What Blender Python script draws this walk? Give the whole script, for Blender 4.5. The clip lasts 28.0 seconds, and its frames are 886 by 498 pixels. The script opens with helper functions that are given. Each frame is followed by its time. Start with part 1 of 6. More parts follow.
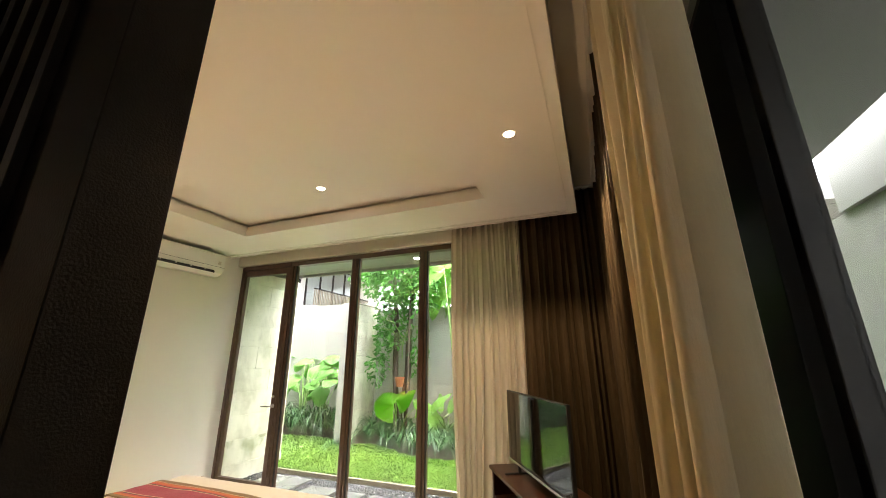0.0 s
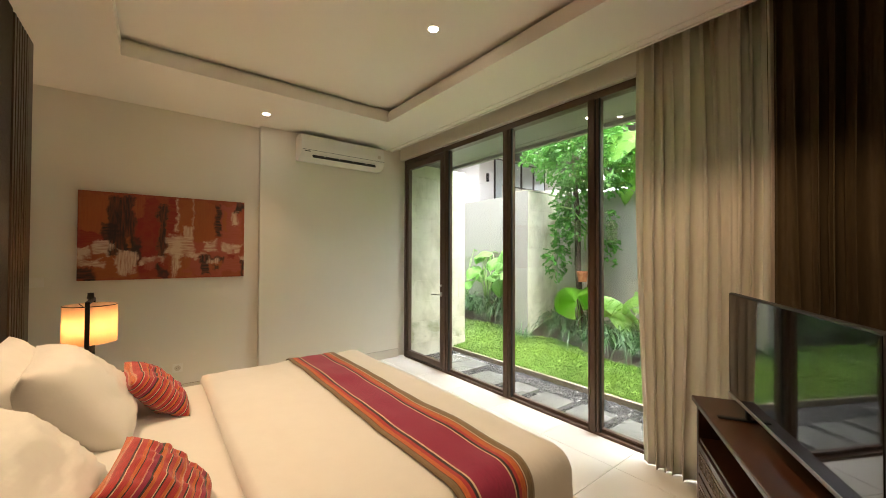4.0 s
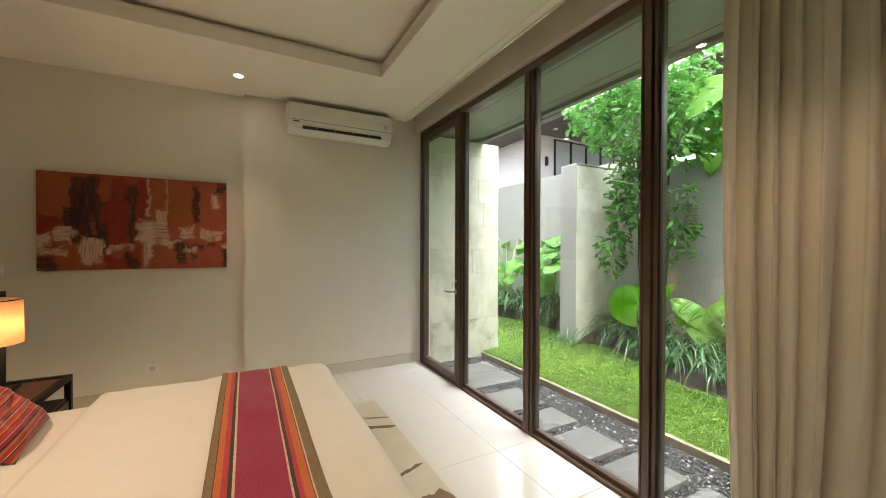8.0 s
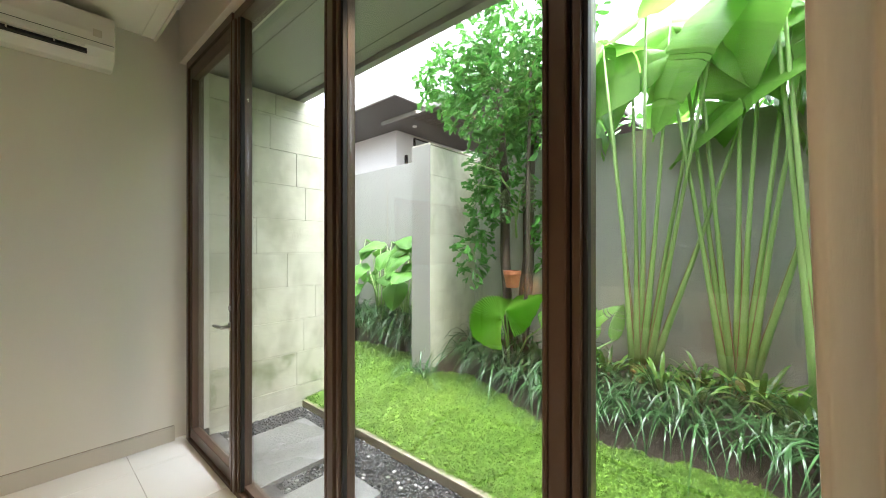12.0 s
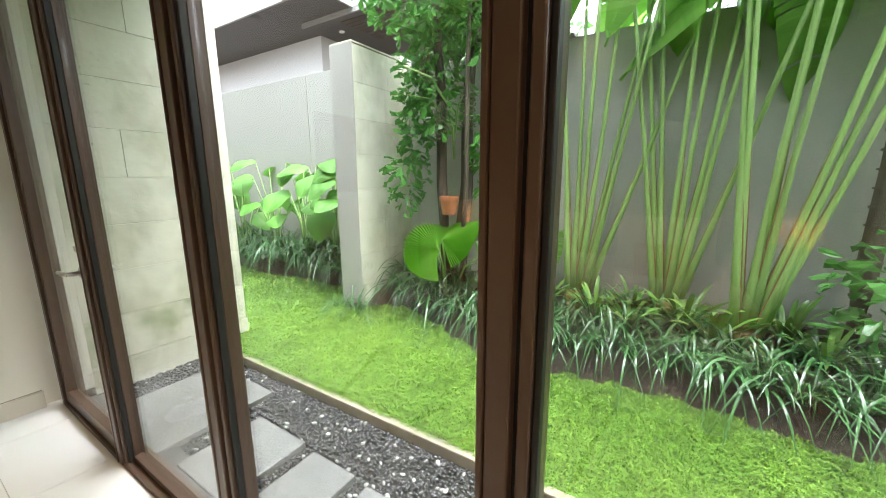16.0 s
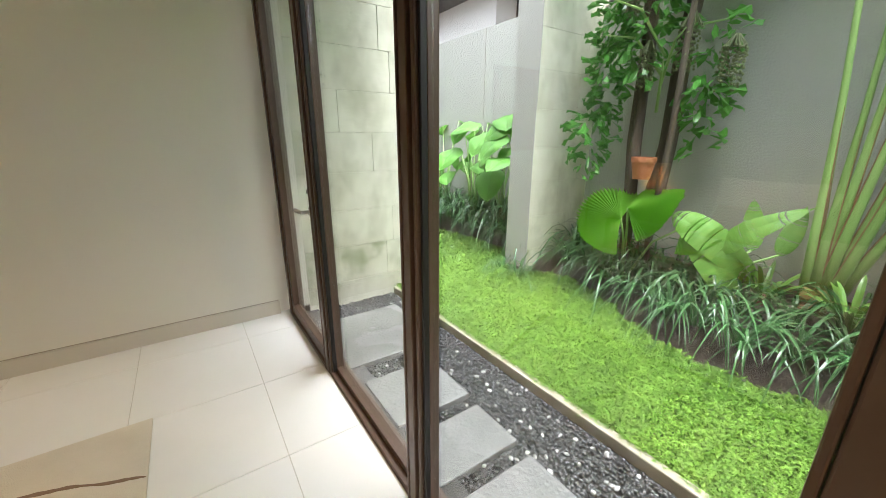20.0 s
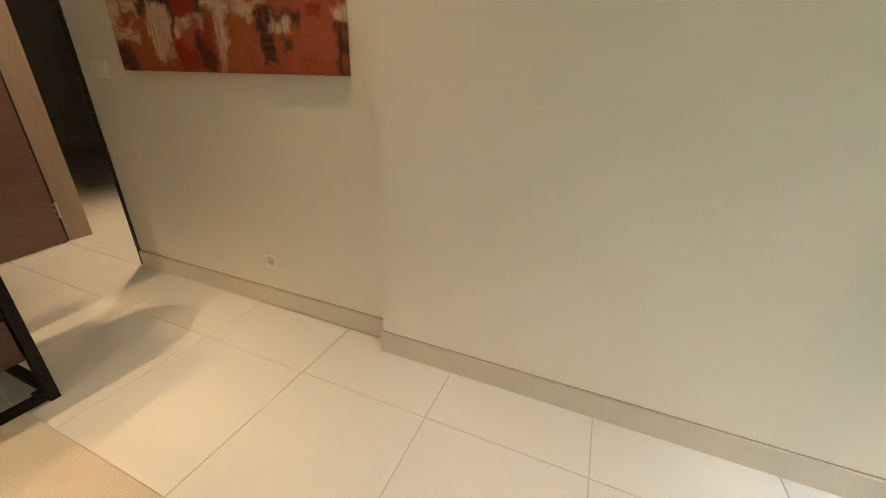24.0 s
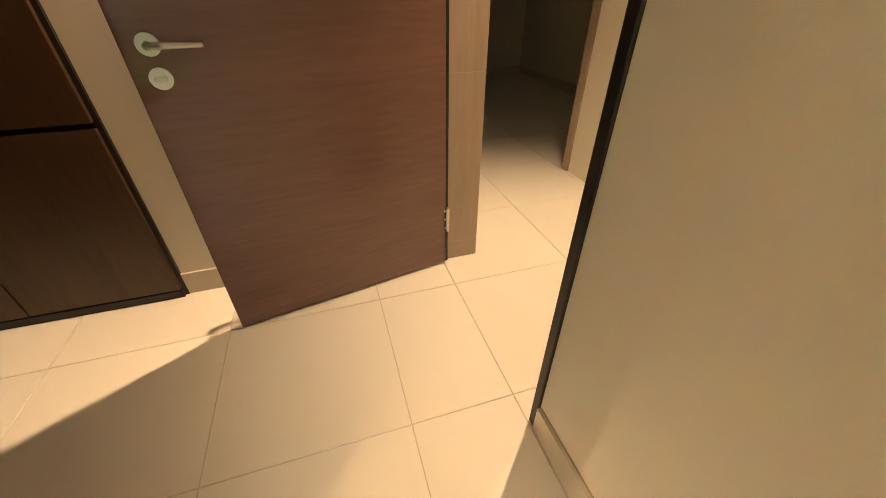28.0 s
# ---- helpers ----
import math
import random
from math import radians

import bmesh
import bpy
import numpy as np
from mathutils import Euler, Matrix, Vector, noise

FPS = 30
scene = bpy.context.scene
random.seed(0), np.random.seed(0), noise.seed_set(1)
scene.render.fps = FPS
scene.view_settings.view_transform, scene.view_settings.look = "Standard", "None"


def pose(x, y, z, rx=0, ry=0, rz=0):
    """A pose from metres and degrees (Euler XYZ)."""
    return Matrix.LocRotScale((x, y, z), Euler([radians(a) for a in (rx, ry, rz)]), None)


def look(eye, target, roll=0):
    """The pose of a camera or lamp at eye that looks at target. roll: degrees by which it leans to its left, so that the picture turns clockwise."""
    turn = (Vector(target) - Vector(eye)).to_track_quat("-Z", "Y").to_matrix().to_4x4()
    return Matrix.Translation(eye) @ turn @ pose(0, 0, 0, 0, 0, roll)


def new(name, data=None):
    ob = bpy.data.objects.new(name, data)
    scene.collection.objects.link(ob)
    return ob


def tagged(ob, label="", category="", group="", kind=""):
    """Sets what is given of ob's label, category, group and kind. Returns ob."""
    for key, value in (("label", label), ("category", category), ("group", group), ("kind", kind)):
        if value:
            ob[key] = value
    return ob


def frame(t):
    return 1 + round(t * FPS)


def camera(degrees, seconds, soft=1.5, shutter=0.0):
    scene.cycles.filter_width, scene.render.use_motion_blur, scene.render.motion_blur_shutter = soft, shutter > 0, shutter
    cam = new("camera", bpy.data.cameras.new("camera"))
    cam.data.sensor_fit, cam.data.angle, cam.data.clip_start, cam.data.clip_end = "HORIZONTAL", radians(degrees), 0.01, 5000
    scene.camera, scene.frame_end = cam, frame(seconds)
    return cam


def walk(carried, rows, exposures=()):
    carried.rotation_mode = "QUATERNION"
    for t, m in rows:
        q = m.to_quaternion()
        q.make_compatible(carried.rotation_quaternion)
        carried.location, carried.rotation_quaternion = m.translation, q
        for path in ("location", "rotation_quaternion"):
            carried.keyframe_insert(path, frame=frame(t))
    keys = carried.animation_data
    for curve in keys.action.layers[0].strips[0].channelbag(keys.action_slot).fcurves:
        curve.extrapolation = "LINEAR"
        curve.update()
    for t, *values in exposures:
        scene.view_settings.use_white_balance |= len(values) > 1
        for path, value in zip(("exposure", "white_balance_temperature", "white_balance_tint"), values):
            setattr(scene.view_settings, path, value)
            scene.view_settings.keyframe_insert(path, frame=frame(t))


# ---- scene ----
cam = camera(100.1, 28.0, soft=0.9)
PATH = [
    (0, (0.574, 0.177, 1.516), (2.354, 0.893, 2.082), -0.0),
    (0.5, (0.7, 0.191, 1.524), (2.463, 1.026, 1.967), 0.1),
    (1, (0.768, 0.199, 1.513), (2.505, 1.133, 1.844), 0.2),
    (1.5, (0.853, 0.19, 1.489), (2.543, 1.232, 1.734), 0.2),
    (2, (0.918, 0.202, 1.482), (2.56, 1.329, 1.658), 0.2),
    (2.5, (0.987, 0.203, 1.49), (2.576, 1.411, 1.62), 0.3),
    (3, (1.048, 0.223, 1.475), (2.584, 1.499, 1.583), 0.2),
    (3.5, (1.285, 0.316, 1.467), (2.678, 1.75, 1.533), 0.2),
    (4, (1.55, 0.329, 1.451), (2.782, 1.904, 1.48), 0.2),
    (4.5, (1.617, 0.357, 1.449), (2.79, 1.977, 1.474), 0.2),
    (6.5, (2.119, 0.549, 1.421), (3.111, 2.286, 1.428), 0.2),
    (7, (2.235, 0.599, 1.423), (3.183, 2.36, 1.417), 0.2),
    (7.5, (2.396, 0.667, 1.429), (3.33, 2.435, 1.413), 0.1),
    (8, (2.511, 0.746, 1.416), (3.452, 2.511, 1.399), 0.2),
    (8.5, (2.723, 0.821, 1.427), (3.648, 2.594, 1.399), 0.1),
    (9, (2.881, 0.908, 1.416), (3.805, 2.682, 1.385), 0.2),
    (9.5, (3.022, 1.055, 1.399), (4.001, 2.799, 1.377), 0.1),
    (10, (3.124, 1.188, 1.455), (4.221, 2.86, 1.411), 0.4),
    (10.5, (3.286, 1.347, 1.474), (4.504, 2.933, 1.428), 0.5),
    (11, (3.429, 1.453, 1.47), (4.752, 2.952, 1.433), 0.7),
    (11.5, (3.508, 1.562, 1.452), (4.934, 2.963, 1.429), 0.5),
    (12, (3.58, 1.609, 1.407), (5.081, 2.931, 1.408), -0.0),
    (12.5, (3.681, 1.625, 1.398), (5.222, 2.9, 1.402), -0.4),
    (14.5, (3.852, 1.728, 1.398), (5.506, 2.841, 1.229), -0.3),
    (15, (3.876, 1.741, 1.392), (5.541, 2.822, 1.152), -0.2),
    (15.5, (3.88, 1.754, 1.378), (5.55, 2.811, 1.068), -0.1),
    (16, (3.897, 1.762, 1.369), (5.555, 2.812, 0.985), -0.2),
    (16.5, (3.911, 1.778, 1.368), (5.557, 2.82, 0.916), -0.0),
    (17, (3.926, 1.806, 1.352), (5.561, 2.842, 0.849), -0.0),
    (17.5, (3.923, 1.823, 1.356), (5.549, 2.856, 0.818), 0.1),
    (18, (3.948, 1.853, 1.34), (5.527, 2.95, 0.791), -0.1),
    (18.5, (3.957, 1.874, 1.329), (5.466, 3.07, 0.768), -0.0),
    (19, (3.913, 1.897, 1.337), (5.337, 3.202, 0.769), 0.0),
    (19.5, (3.876, 1.925, 1.361), (5.156, 3.373, 0.776), 0.3),
    (20, (3.869, 1.972, 1.335), (4.968, 3.571, 0.752), 0.2),
    (20.5, (3.857, 2.083, 1.275), (4.756, 3.792, 0.699), 0.3),
    (21, (3.844, 2.225, 1.245), (4.526, 4.01, 0.655), 0.2),
    (21.5, (3.832, 2.43, 1.226), (4.262, 4.281, 0.603), 0.1),
    (22, (3.823, 2.634, 1.172), (3.997, 4.529, 0.558), 0.1),
    (22.3, (3.8, 2.769, 1.168), (3.826, 4.667, 0.54), 0.6),
    (24.5, (3.052, 3.91, 1.188), (2.193, 5.477, 0.292), 1.3),
    (25, (2.796, 4.101, 1.195), (1.782, 5.521, 0.217), 0.9),
    (25.5, (2.52, 4.186, 1.187), (1.367, 5.493, 0.205), 3.0),
    (26, (2.238, 4.291, 1.218), (0.943, 5.413, 0.186), 1.9),
    (26.4, (2.015, 4.391, 1.169), (0.604, 5.369, 0.144), 1.1),
    (26.5, (1.952, 4.437, 1.18), (0.516, 5.352, 0.132), 1.0),
    (27, (1.628, 4.481, 1.133), (0.116, 5.235, 0.062), 0.7),
    (27.5, (1.315, 4.503, 1.12), (-0.218, 5.098, -0.019), 0.4),
    (28, (1.087, 4.522, 1.119), (-0.475, 5.015, -0.03), -0.1),
]
SKY, SUN, DOWN, PASS, LAMP = 0.15, 1.3, 7.2, 11.5, 1.15
walk(cam, [(t, look(e, g, r)) for t, e, g, r in PATH],
     [(0.0, 3.95, 6450, 14), (2.0, 3.85, 6450, 15), (4.0, 3.55, 6400, 15), (8.0, 3.27, 6150, 16), (12.0, 3.25, 6050, 14), (18.0, 3.38, 6000, 13), (22.0, 3.07, 6050, 16), (24.0, 3.55, 6600, 16), (26.0, 3.75, 7200, 18), (28.0, 4.3, 7500, 19)])

# ---- world, sun and large lights ----
world = bpy.data.worlds.new("overcast_sky")
scene.world = world
world.use_nodes = True
wn = world.node_tree
wn.nodes.clear()
sky = wn.nodes.new("ShaderNodeTexSky")
sky.sky_type, sky.sun_disc = "NISHITA", False
sky.sun_elevation, sky.sun_rotation = radians(80), radians(160)
sky.air_density, sky.dust_density, sky.ozone_density = 1.0, 4.0, 1.0
grey = wn.nodes.new("ShaderNodeHueSaturation")
grey.inputs["Saturation"].default_value = 0.12
back = wn.nodes.new("ShaderNodeBackground")
back.inputs["Strength"].default_value = SKY
wout = wn.nodes.new("ShaderNodeOutputWorld")
wn.links.new(sky.outputs[0], grey.inputs["Color"])
wn.links.new(grey.outputs[0], back.inputs["Color"])
wn.links.new(back.outputs[0], wout.inputs["Surface"])

sun = new("sun", bpy.data.lights.new("sun", "SUN"))
sun.data.energy, sun.data.angle, sun.data.color = SUN, radians(60), (1.0, 0.98, 0.93)
sun.matrix_world = look((6.6, 0.0, 16), (5.6, 2.6, 0))


def spot(name, p, power, size=110, blend=0.5, colour=(1.0, 0.80, 0.55), target=None, soft=0.035):
    ob = new(name, bpy.data.lights.new(name, "SPOT"))
    d = ob.data
    d.energy, d.spot_size, d.spot_blend, d.color, d.shadow_soft_size = power, radians(size), blend, colour, soft
    ob.matrix_world = look(p, target or (p[0], p[1] + 0.001, p[2] - 1))
    return ob


# ---- materials ----
MATS = {}


def material(name, colour, rough=0.5, metal=0.0, second=None, scale=8.0, amount=0.5, bump=0.0, bump_scale=60.0, spec=0.5,
             sheen=0.0, coat=0.0, stretch=(1, 1, 1), jitter=0.0, detail=6.0, trans=0.0, rough2=None, lowscale=None, stain=None, pits=None, ribs=None):
    """A principled surface with colour variation at two scales, fine relief and, where asked, a shift from piece to piece."""
    m = bpy.data.materials.new(name)
    m.use_nodes = True
    nt = m.node_tree
    n, l = nt.nodes, nt.links
    b = n["Principled BSDF"]
    b.inputs["Roughness"].default_value, b.inputs["Metallic"].default_value = rough, metal
    b.inputs["Specular IOR Level"].default_value = spec
    b.inputs["Sheen Weight"].default_value, b.inputs["Coat Weight"].default_value = sheen, coat
    tc = n.new("ShaderNodeTexCoord")
    mp = n.new("ShaderNodeMapping")
    mp.inputs["Scale"].default_value = stretch
    l.new(tc.outputs["Object"], mp.inputs["Vector"])
    second = second or tuple(c * 0.82 for c in colour)
    t1 = n.new("ShaderNodeTexNoise")
    t1.inputs["Scale"].default_value, t1.inputs["Detail"].default_value = scale, detail
    t2 = n.new("ShaderNodeTexNoise")
    t2.inputs["Scale"].default_value, t2.inputs["Detail"].default_value = lowscale or scale * 0.13, 3.0
    l.new(mp.outputs[0], t1.inputs["Vector"])
    l.new(mp.outputs[0], t2.inputs["Vector"])
    add = n.new("ShaderNodeMath")
    add.operation = "ADD"
    l.new(t1.outputs["Fac"], add.inputs[0])
    l.new(t2.outputs["Fac"], add.inputs[1])
    ramp = n.new("ShaderNodeMapRange")
    ramp.inputs["From Min"].default_value, ramp.inputs["From Max"].default_value = 0.7, 1.3
    ramp.inputs["To Min"].default_value, ramp.inputs["To Max"].default_value = 0.0, amount
    l.new(add.outputs[0], ramp.inputs["Value"])
    mix = n.new("ShaderNodeMix")
    mix.data_type = "RGBA"
    mix.inputs["A"].default_value, mix.inputs["B"].default_value = (*colour, 1), (*second, 1)
    l.new(ramp.outputs[0], mix.inputs["Factor"])
    out = mix.outputs["Result"]
    if stain:
        sc, fade, tint = stain
        ms2 = n.new("ShaderNodeMapping")
        ms2.inputs["Scale"].default_value = sc
        l.new(tc.outputs["Object"], ms2.inputs["Vector"])
        t4 = n.new("ShaderNodeTexNoise")
        t4.inputs["Scale"].default_value, t4.inputs["Detail"].default_value, t4.inputs["Roughness"].default_value = 1.0, 7.0, 0.62
        l.new(ms2.outputs[0], t4.inputs["Vector"])
        r4 = n.new("ShaderNodeMapRange")
        r4.inputs["From Min"].default_value, r4.inputs["From Max"].default_value = 0.46, 0.68
        r4.inputs["To Min"].default_value, r4.inputs["To Max"].default_value = 0.0, fade
        l.new(t4.outputs["Fac"], r4.inputs["Value"])
        x4 = n.new("ShaderNodeMix")
        x4.data_type = "RGBA"
        x4.inputs["B"].default_value = (*tint, 1)
        l.new(r4.outputs[0], x4.inputs["Factor"])
        l.new(out, x4.inputs["A"])
        out = x4.outputs["Result"]
    if pits:
        vo = n.new("ShaderNodeTexVoronoi")
        vo.inputs["Scale"].default_value = pits
        l.new(tc.outputs["Object"], vo.inputs["Vector"])
        gate = n.new("ShaderNodeMath")
        gate.operation, gate.inputs[1].default_value = "LESS_THAN", 0.13
        l.new(vo.outputs["Distance"], gate.inputs[0])
        both = n.new("ShaderNodeMath")
        both.operation = "MULTIPLY"
        g2 = n.new("ShaderNodeMath")
        g2.operation, g2.inputs[1].default_value = "GREATER_THAN", 0.57
        l.new(t2.outputs["Fac"], g2.inputs[0])
        l.new(gate.outputs[0], both.inputs[0])
        l.new(g2.outputs[0], both.inputs[1])
        x5 = n.new("ShaderNodeMix")
        x5.data_type = "RGBA"
        x5.inputs["B"].default_value = (*[c * 0.45 for c in second], 1)
        l.new(both.outputs[0], x5.inputs["Factor"])
        l.new(out, x5.inputs["A"])
        out = x5.outputs["Result"]
    if jitter:
        oi = n.new("ShaderNodeObjectInfo")
        gi = n.new("ShaderNodeNewGeometry")
        am = n.new("ShaderNodeMath")
        am.operation = "ADD"
        l.new(oi.outputs["Random"], am.inputs[0])
        l.new(gi.outputs["Random Per Island"], am.inputs[1])
        mr = n.new("ShaderNodeMapRange")
        mr.inputs["From Max"].default_value = 2.0
        mr.inputs["To Min"].default_value, mr.inputs["To Max"].default_value = 1 - jitter, 1 + jitter
        l.new(am.outputs[0], mr.inputs["Value"])
        hs = n.new("ShaderNodeHueSaturation")
        l.new(out, hs.inputs["Color"])
        l.new(mr.outputs[0], hs.inputs["Value"])
        out = hs.outputs[0]
    l.new(out, b.inputs["Base Color"])
    if rough2 is not None:
        rr = n.new("ShaderNodeMapRange")
        rr.inputs["From Min"].default_value, rr.inputs["From Max"].default_value = 0.35, 0.65
        rr.inputs["To Min"].default_value, rr.inputs["To Max"].default_value = rough, rough2
        l.new(t2.outputs["Fac"], rr.inputs["Value"])
        l.new(rr.outputs[0], b.inputs["Roughness"])
    if bump:
        t3 = n.new("ShaderNodeTexNoise")
        if ribs:
            mp = n.new("ShaderNodeMapping")
            mp.inputs["Scale"].default_value = ribs
            l.new(tc.outputs["Object"], mp.inputs["Vector"])
        t3.inputs["Scale"].default_value, t3.inputs["Detail"].default_value = bump_scale, 5.0
        l.new(mp.outputs[0], t3.inputs["Vector"])
        bp = n.new("ShaderNodeBump")
        bp.inputs["Strength"].default_value, bp.inputs["Distance"].default_value = bump, 0.01
        l.new(t3.outputs["Fac"], bp.inputs["Height"])
        l.new(bp.outputs[0], b.inputs["Normal"])
    if trans:
        tr = n.new("ShaderNodeBsdfTranslucent")
        l.new(out, tr.inputs["Color"])
        ms = n.new("ShaderNodeMixShader")
        ms.inputs[0].default_value = trans
        l.new(b.outputs[0], ms.inputs[1])
        l.new(tr.outputs[0], ms.inputs[2])
        l.new(ms.outputs[0], n["Material Output"].inputs["Surface"])
    MATS[name] = m
    return m


PAINT = material("wall_paint", (0.76, 0.725, 0.635), 0.62, second=(0.73, 0.695, 0.605), scale=3, amount=0.6, bump=0.08, bump_scale=160)
CEIL = material("ceiling_paint", (0.87, 0.83, 0.755), 0.7, second=(0.84, 0.80, 0.725), scale=2, amount=0.6, bump=0.03, bump_scale=120)
NIGHTWOOD = material("near_black_wood", (0.010, 0.0065, 0.004), 0.6, second=(0.006, 0.004, 0.003), scale=90, amount=0.9, bump=0.15, bump_scale=260, spec=0.2)
SKIRT = material("skirting_tile", (0.62, 0.57, 0.48), 0.35, second=(0.58, 0.53, 0.44), scale=5, amount=0.5)
TILE = material("floor_tile", (0.775, 0.76, 0.72), 0.06, second=(0.745, 0.73, 0.685), scale=6, amount=0.7, jitter=0.015, rough2=0.12, bump=0.012, bump_scale=30)
JOINT = material("tile_joint", (0.60, 0.555, 0.47), 0.8)
GROUT = material("grout", (0.42, 0.37, 0.29), 0.85)
ALU = material("bronze_aluminium", (0.105, 0.065, 0.043), 0.36, metal=0.1, second=(0.085, 0.052, 0.034), scale=40, amount=0.6, bump=0.02)
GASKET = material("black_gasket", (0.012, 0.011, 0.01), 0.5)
STEEL = material("brushed_steel", (0.62, 0.60, 0.57), 0.28, metal=1.0, scale=60, amount=0.3)
BLACK = material("black_steel", (0.006, 0.0055, 0.0055), 0.5, scale=50, bump=0.03, spec=0.22)
LEAFWOOD = material("door_veneer", (0.185, 0.098, 0.08), 0.27, second=(0.13, 0.068, 0.055), scale=7, amount=0.75, stretch=(1, 1, 9), coat=0.3, bump=0.05, bump_scale=40)
BROWN = material("brown_veneer", (0.060, 0.034, 0.015), 0.4, second=(0.034, 0.018, 0.009), scale=6, amount=0.9, stretch=(7, 7, 0.7), bump=0.06, bump_scale=30)
WARD = material("wardrobe_veneer", (0.10, 0.052, 0.027), 0.42, second=(0.055, 0.029, 0.015), scale=6, amount=0.9, stretch=(7, 7, 0.7), bump=0.05, bump_scale=30)
FABRIC = material("dark_headboard_fabric", (0.045, 0.03, 0.018), 0.9, second=(0.03, 0.02, 0.012), scale=90, amount=0.8, bump=0.3, bump_scale=300)
PINKWOOD = material("pale_oak_veneer", (0.39, 0.295, 0.235), 0.45, second=(0.32, 0.24, 0.19), scale=9, amount=0.9, stretch=(8, 8, 0.8), bump=0.03, bump_scale=40)
MAHOG = material("mahogany", (0.062, 0.021, 0.009), 0.28, second=(0.034, 0.011, 0.005), scale=6, amount=0.9, stretch=(1, 8, 8), coat=0.1, spec=0.35)
CARVE = material("carved_panel", (0.20, 0.14, 0.085), 0.5, second=(0.13, 0.085, 0.05), scale=30, amount=0.8, bump=0.2, bump_scale=90)
BRASS = material("aged_brass", (0.42, 0.32, 0.16), 0.4, metal=0.7, second=(0.30, 0.22, 0.11), scale=40, amount=0.7)
LATTICE_BACK = material("lattice_back", (0.07, 0.035, 0.015), 0.6)
LINEN = material("white_linen", (0.70, 0.675, 0.63), 0.8, second=(0.66, 0.635, 0.59), scale=14, amount=0.6, sheen=0.2, bump=0.8, bump_scale=7)
SHEER = material("linen_curtain", (0.71, 0.645, 0.545), 0.85, second=(0.64, 0.575, 0.48), scale=120, amount=0.6, bump=0.15, bump_scale=400, trans=0.45, stretch=(1, 1, 0.15))
WARMSHEER = material("warm_linen_curtain", (0.87, 0.81, 0.64), 0.85, second=(0.81, 0.74, 0.57), scale=120, amount=0.6, bump=0.15, bump_scale=400, trans=0.5, stretch=(1, 1, 0.15))
DARKCUR = material("brown_curtain", (0.066, 0.044, 0.019), 0.75, spec=0.25, second=(0.034, 0.022, 0.009), scale=60, amount=0.7, bump=0.1, bump_scale=200, stretch=(1, 1, 0.2))
PLASTIC = material("white_plastic", (0.80, 0.78, 0.72), 0.35, scale=3, amount=0.1)
VENT = material("dark_plastic", (0.02, 0.02, 0.02), 0.5)
SCREEN = material("black_glass_screen", (0.004, 0.004, 0.005), 0.04, spec=0.7)
RENDER = material("grey_render", (0.50, 0.49, 0.455), 0.85, second=(0.42, 0.415, 0.38), scale=7, amount=0.7, bump=0.6, bump_scale=60, lowscale=0.9, stain=((1.1, 1.1, 0.35), 0.35, (0.33, 0.32, 0.28)))
PALEWALL = material("pale_render", (0.40, 0.395, 0.37), 0.85, second=(0.365, 0.36, 0.33), scale=5, amount=0.6, bump=0.2, bump_scale=60, lowscale=0.8, stain=((0.9, 0.9, 0.3), 0.3, (0.29, 0.285, 0.24)))
STONE = material("limestone_panel", (0.72, 0.70, 0.58), 0.8, second=(0.62, 0.60, 0.47), scale=9, amount=0.8, bump=0.35, bump_scale=26, jitter=0.06, lowscale=2.2, stain=((3.2, 3.2, 2.0), 0.7, (0.33, 0.33, 0.21)), pits=24)
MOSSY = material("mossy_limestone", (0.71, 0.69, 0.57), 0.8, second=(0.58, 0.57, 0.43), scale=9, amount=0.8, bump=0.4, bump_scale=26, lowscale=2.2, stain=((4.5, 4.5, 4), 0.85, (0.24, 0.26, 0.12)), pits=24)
SOFFIT = material("grey_soffit", (0.30, 0.30, 0.275), 0.6, scale=3, amount=0.3)
SLAB = material("wet_slate", (0.20, 0.20, 0.19), 0.08, second=(0.12, 0.12, 0.115), scale=14, amount=0.9, bump=0.7, bump_scale=45, jitter=0.12, rough2=0.36)
PEB = material("wet_pebbles", (0.07, 0.072, 0.075), 0.05, second=(0.03, 0.03, 0.03), scale=60, amount=0.6, jitter=0.9, spec=0.8)
PALEPEB = material("pale_pebbles", (0.42, 0.42, 0.40), 0.12, second=(0.24, 0.24, 0.23), scale=60, amount=0.8, jitter=0.5)
PEBBASE = material("pebble_bed", (0.014, 0.014, 0.013), 0.5, bump=0.6, bump_scale=80)
CURB = material("curb_stone", (0.42, 0.38, 0.29), 0.8, second=(0.26, 0.23, 0.16), scale=14, amount=0.8, bump=0.4, bump_scale=40)
SOIL = material("wet_soil", (0.050, 0.036, 0.027), 0.9, second=(0.024, 0.018, 0.014), scale=14, amount=0.9, bump=1.0, bump_scale=40, spec=0.2)
TURF = material("turf_base", (0.055, 0.10, 0.018), 0.9, second=(0.035, 0.06, 0.012), scale=30, amount=0.9, bump=0.8, bump_scale=90)
ROOF = material("dark_roof", (0.10, 0.095, 0.09), 0.7, scale=10, amount=0.6)
WHITE = material("white_facade", (0.80, 0.79, 0.76), 0.7, scale=2, amount=0.3)
CLAY = material("terracotta", (0.42, 0.16, 0.07), 0.7, second=(0.30, 0.11, 0.05), scale=20, amount=0.7)
BARK = material("bark", (0.13, 0.105, 0.075), 0.9, second=(0.055, 0.045, 0.032), scale=16, amount=0.9, bump=1.0, bump_scale=30, stretch=(1, 1, 0.3))
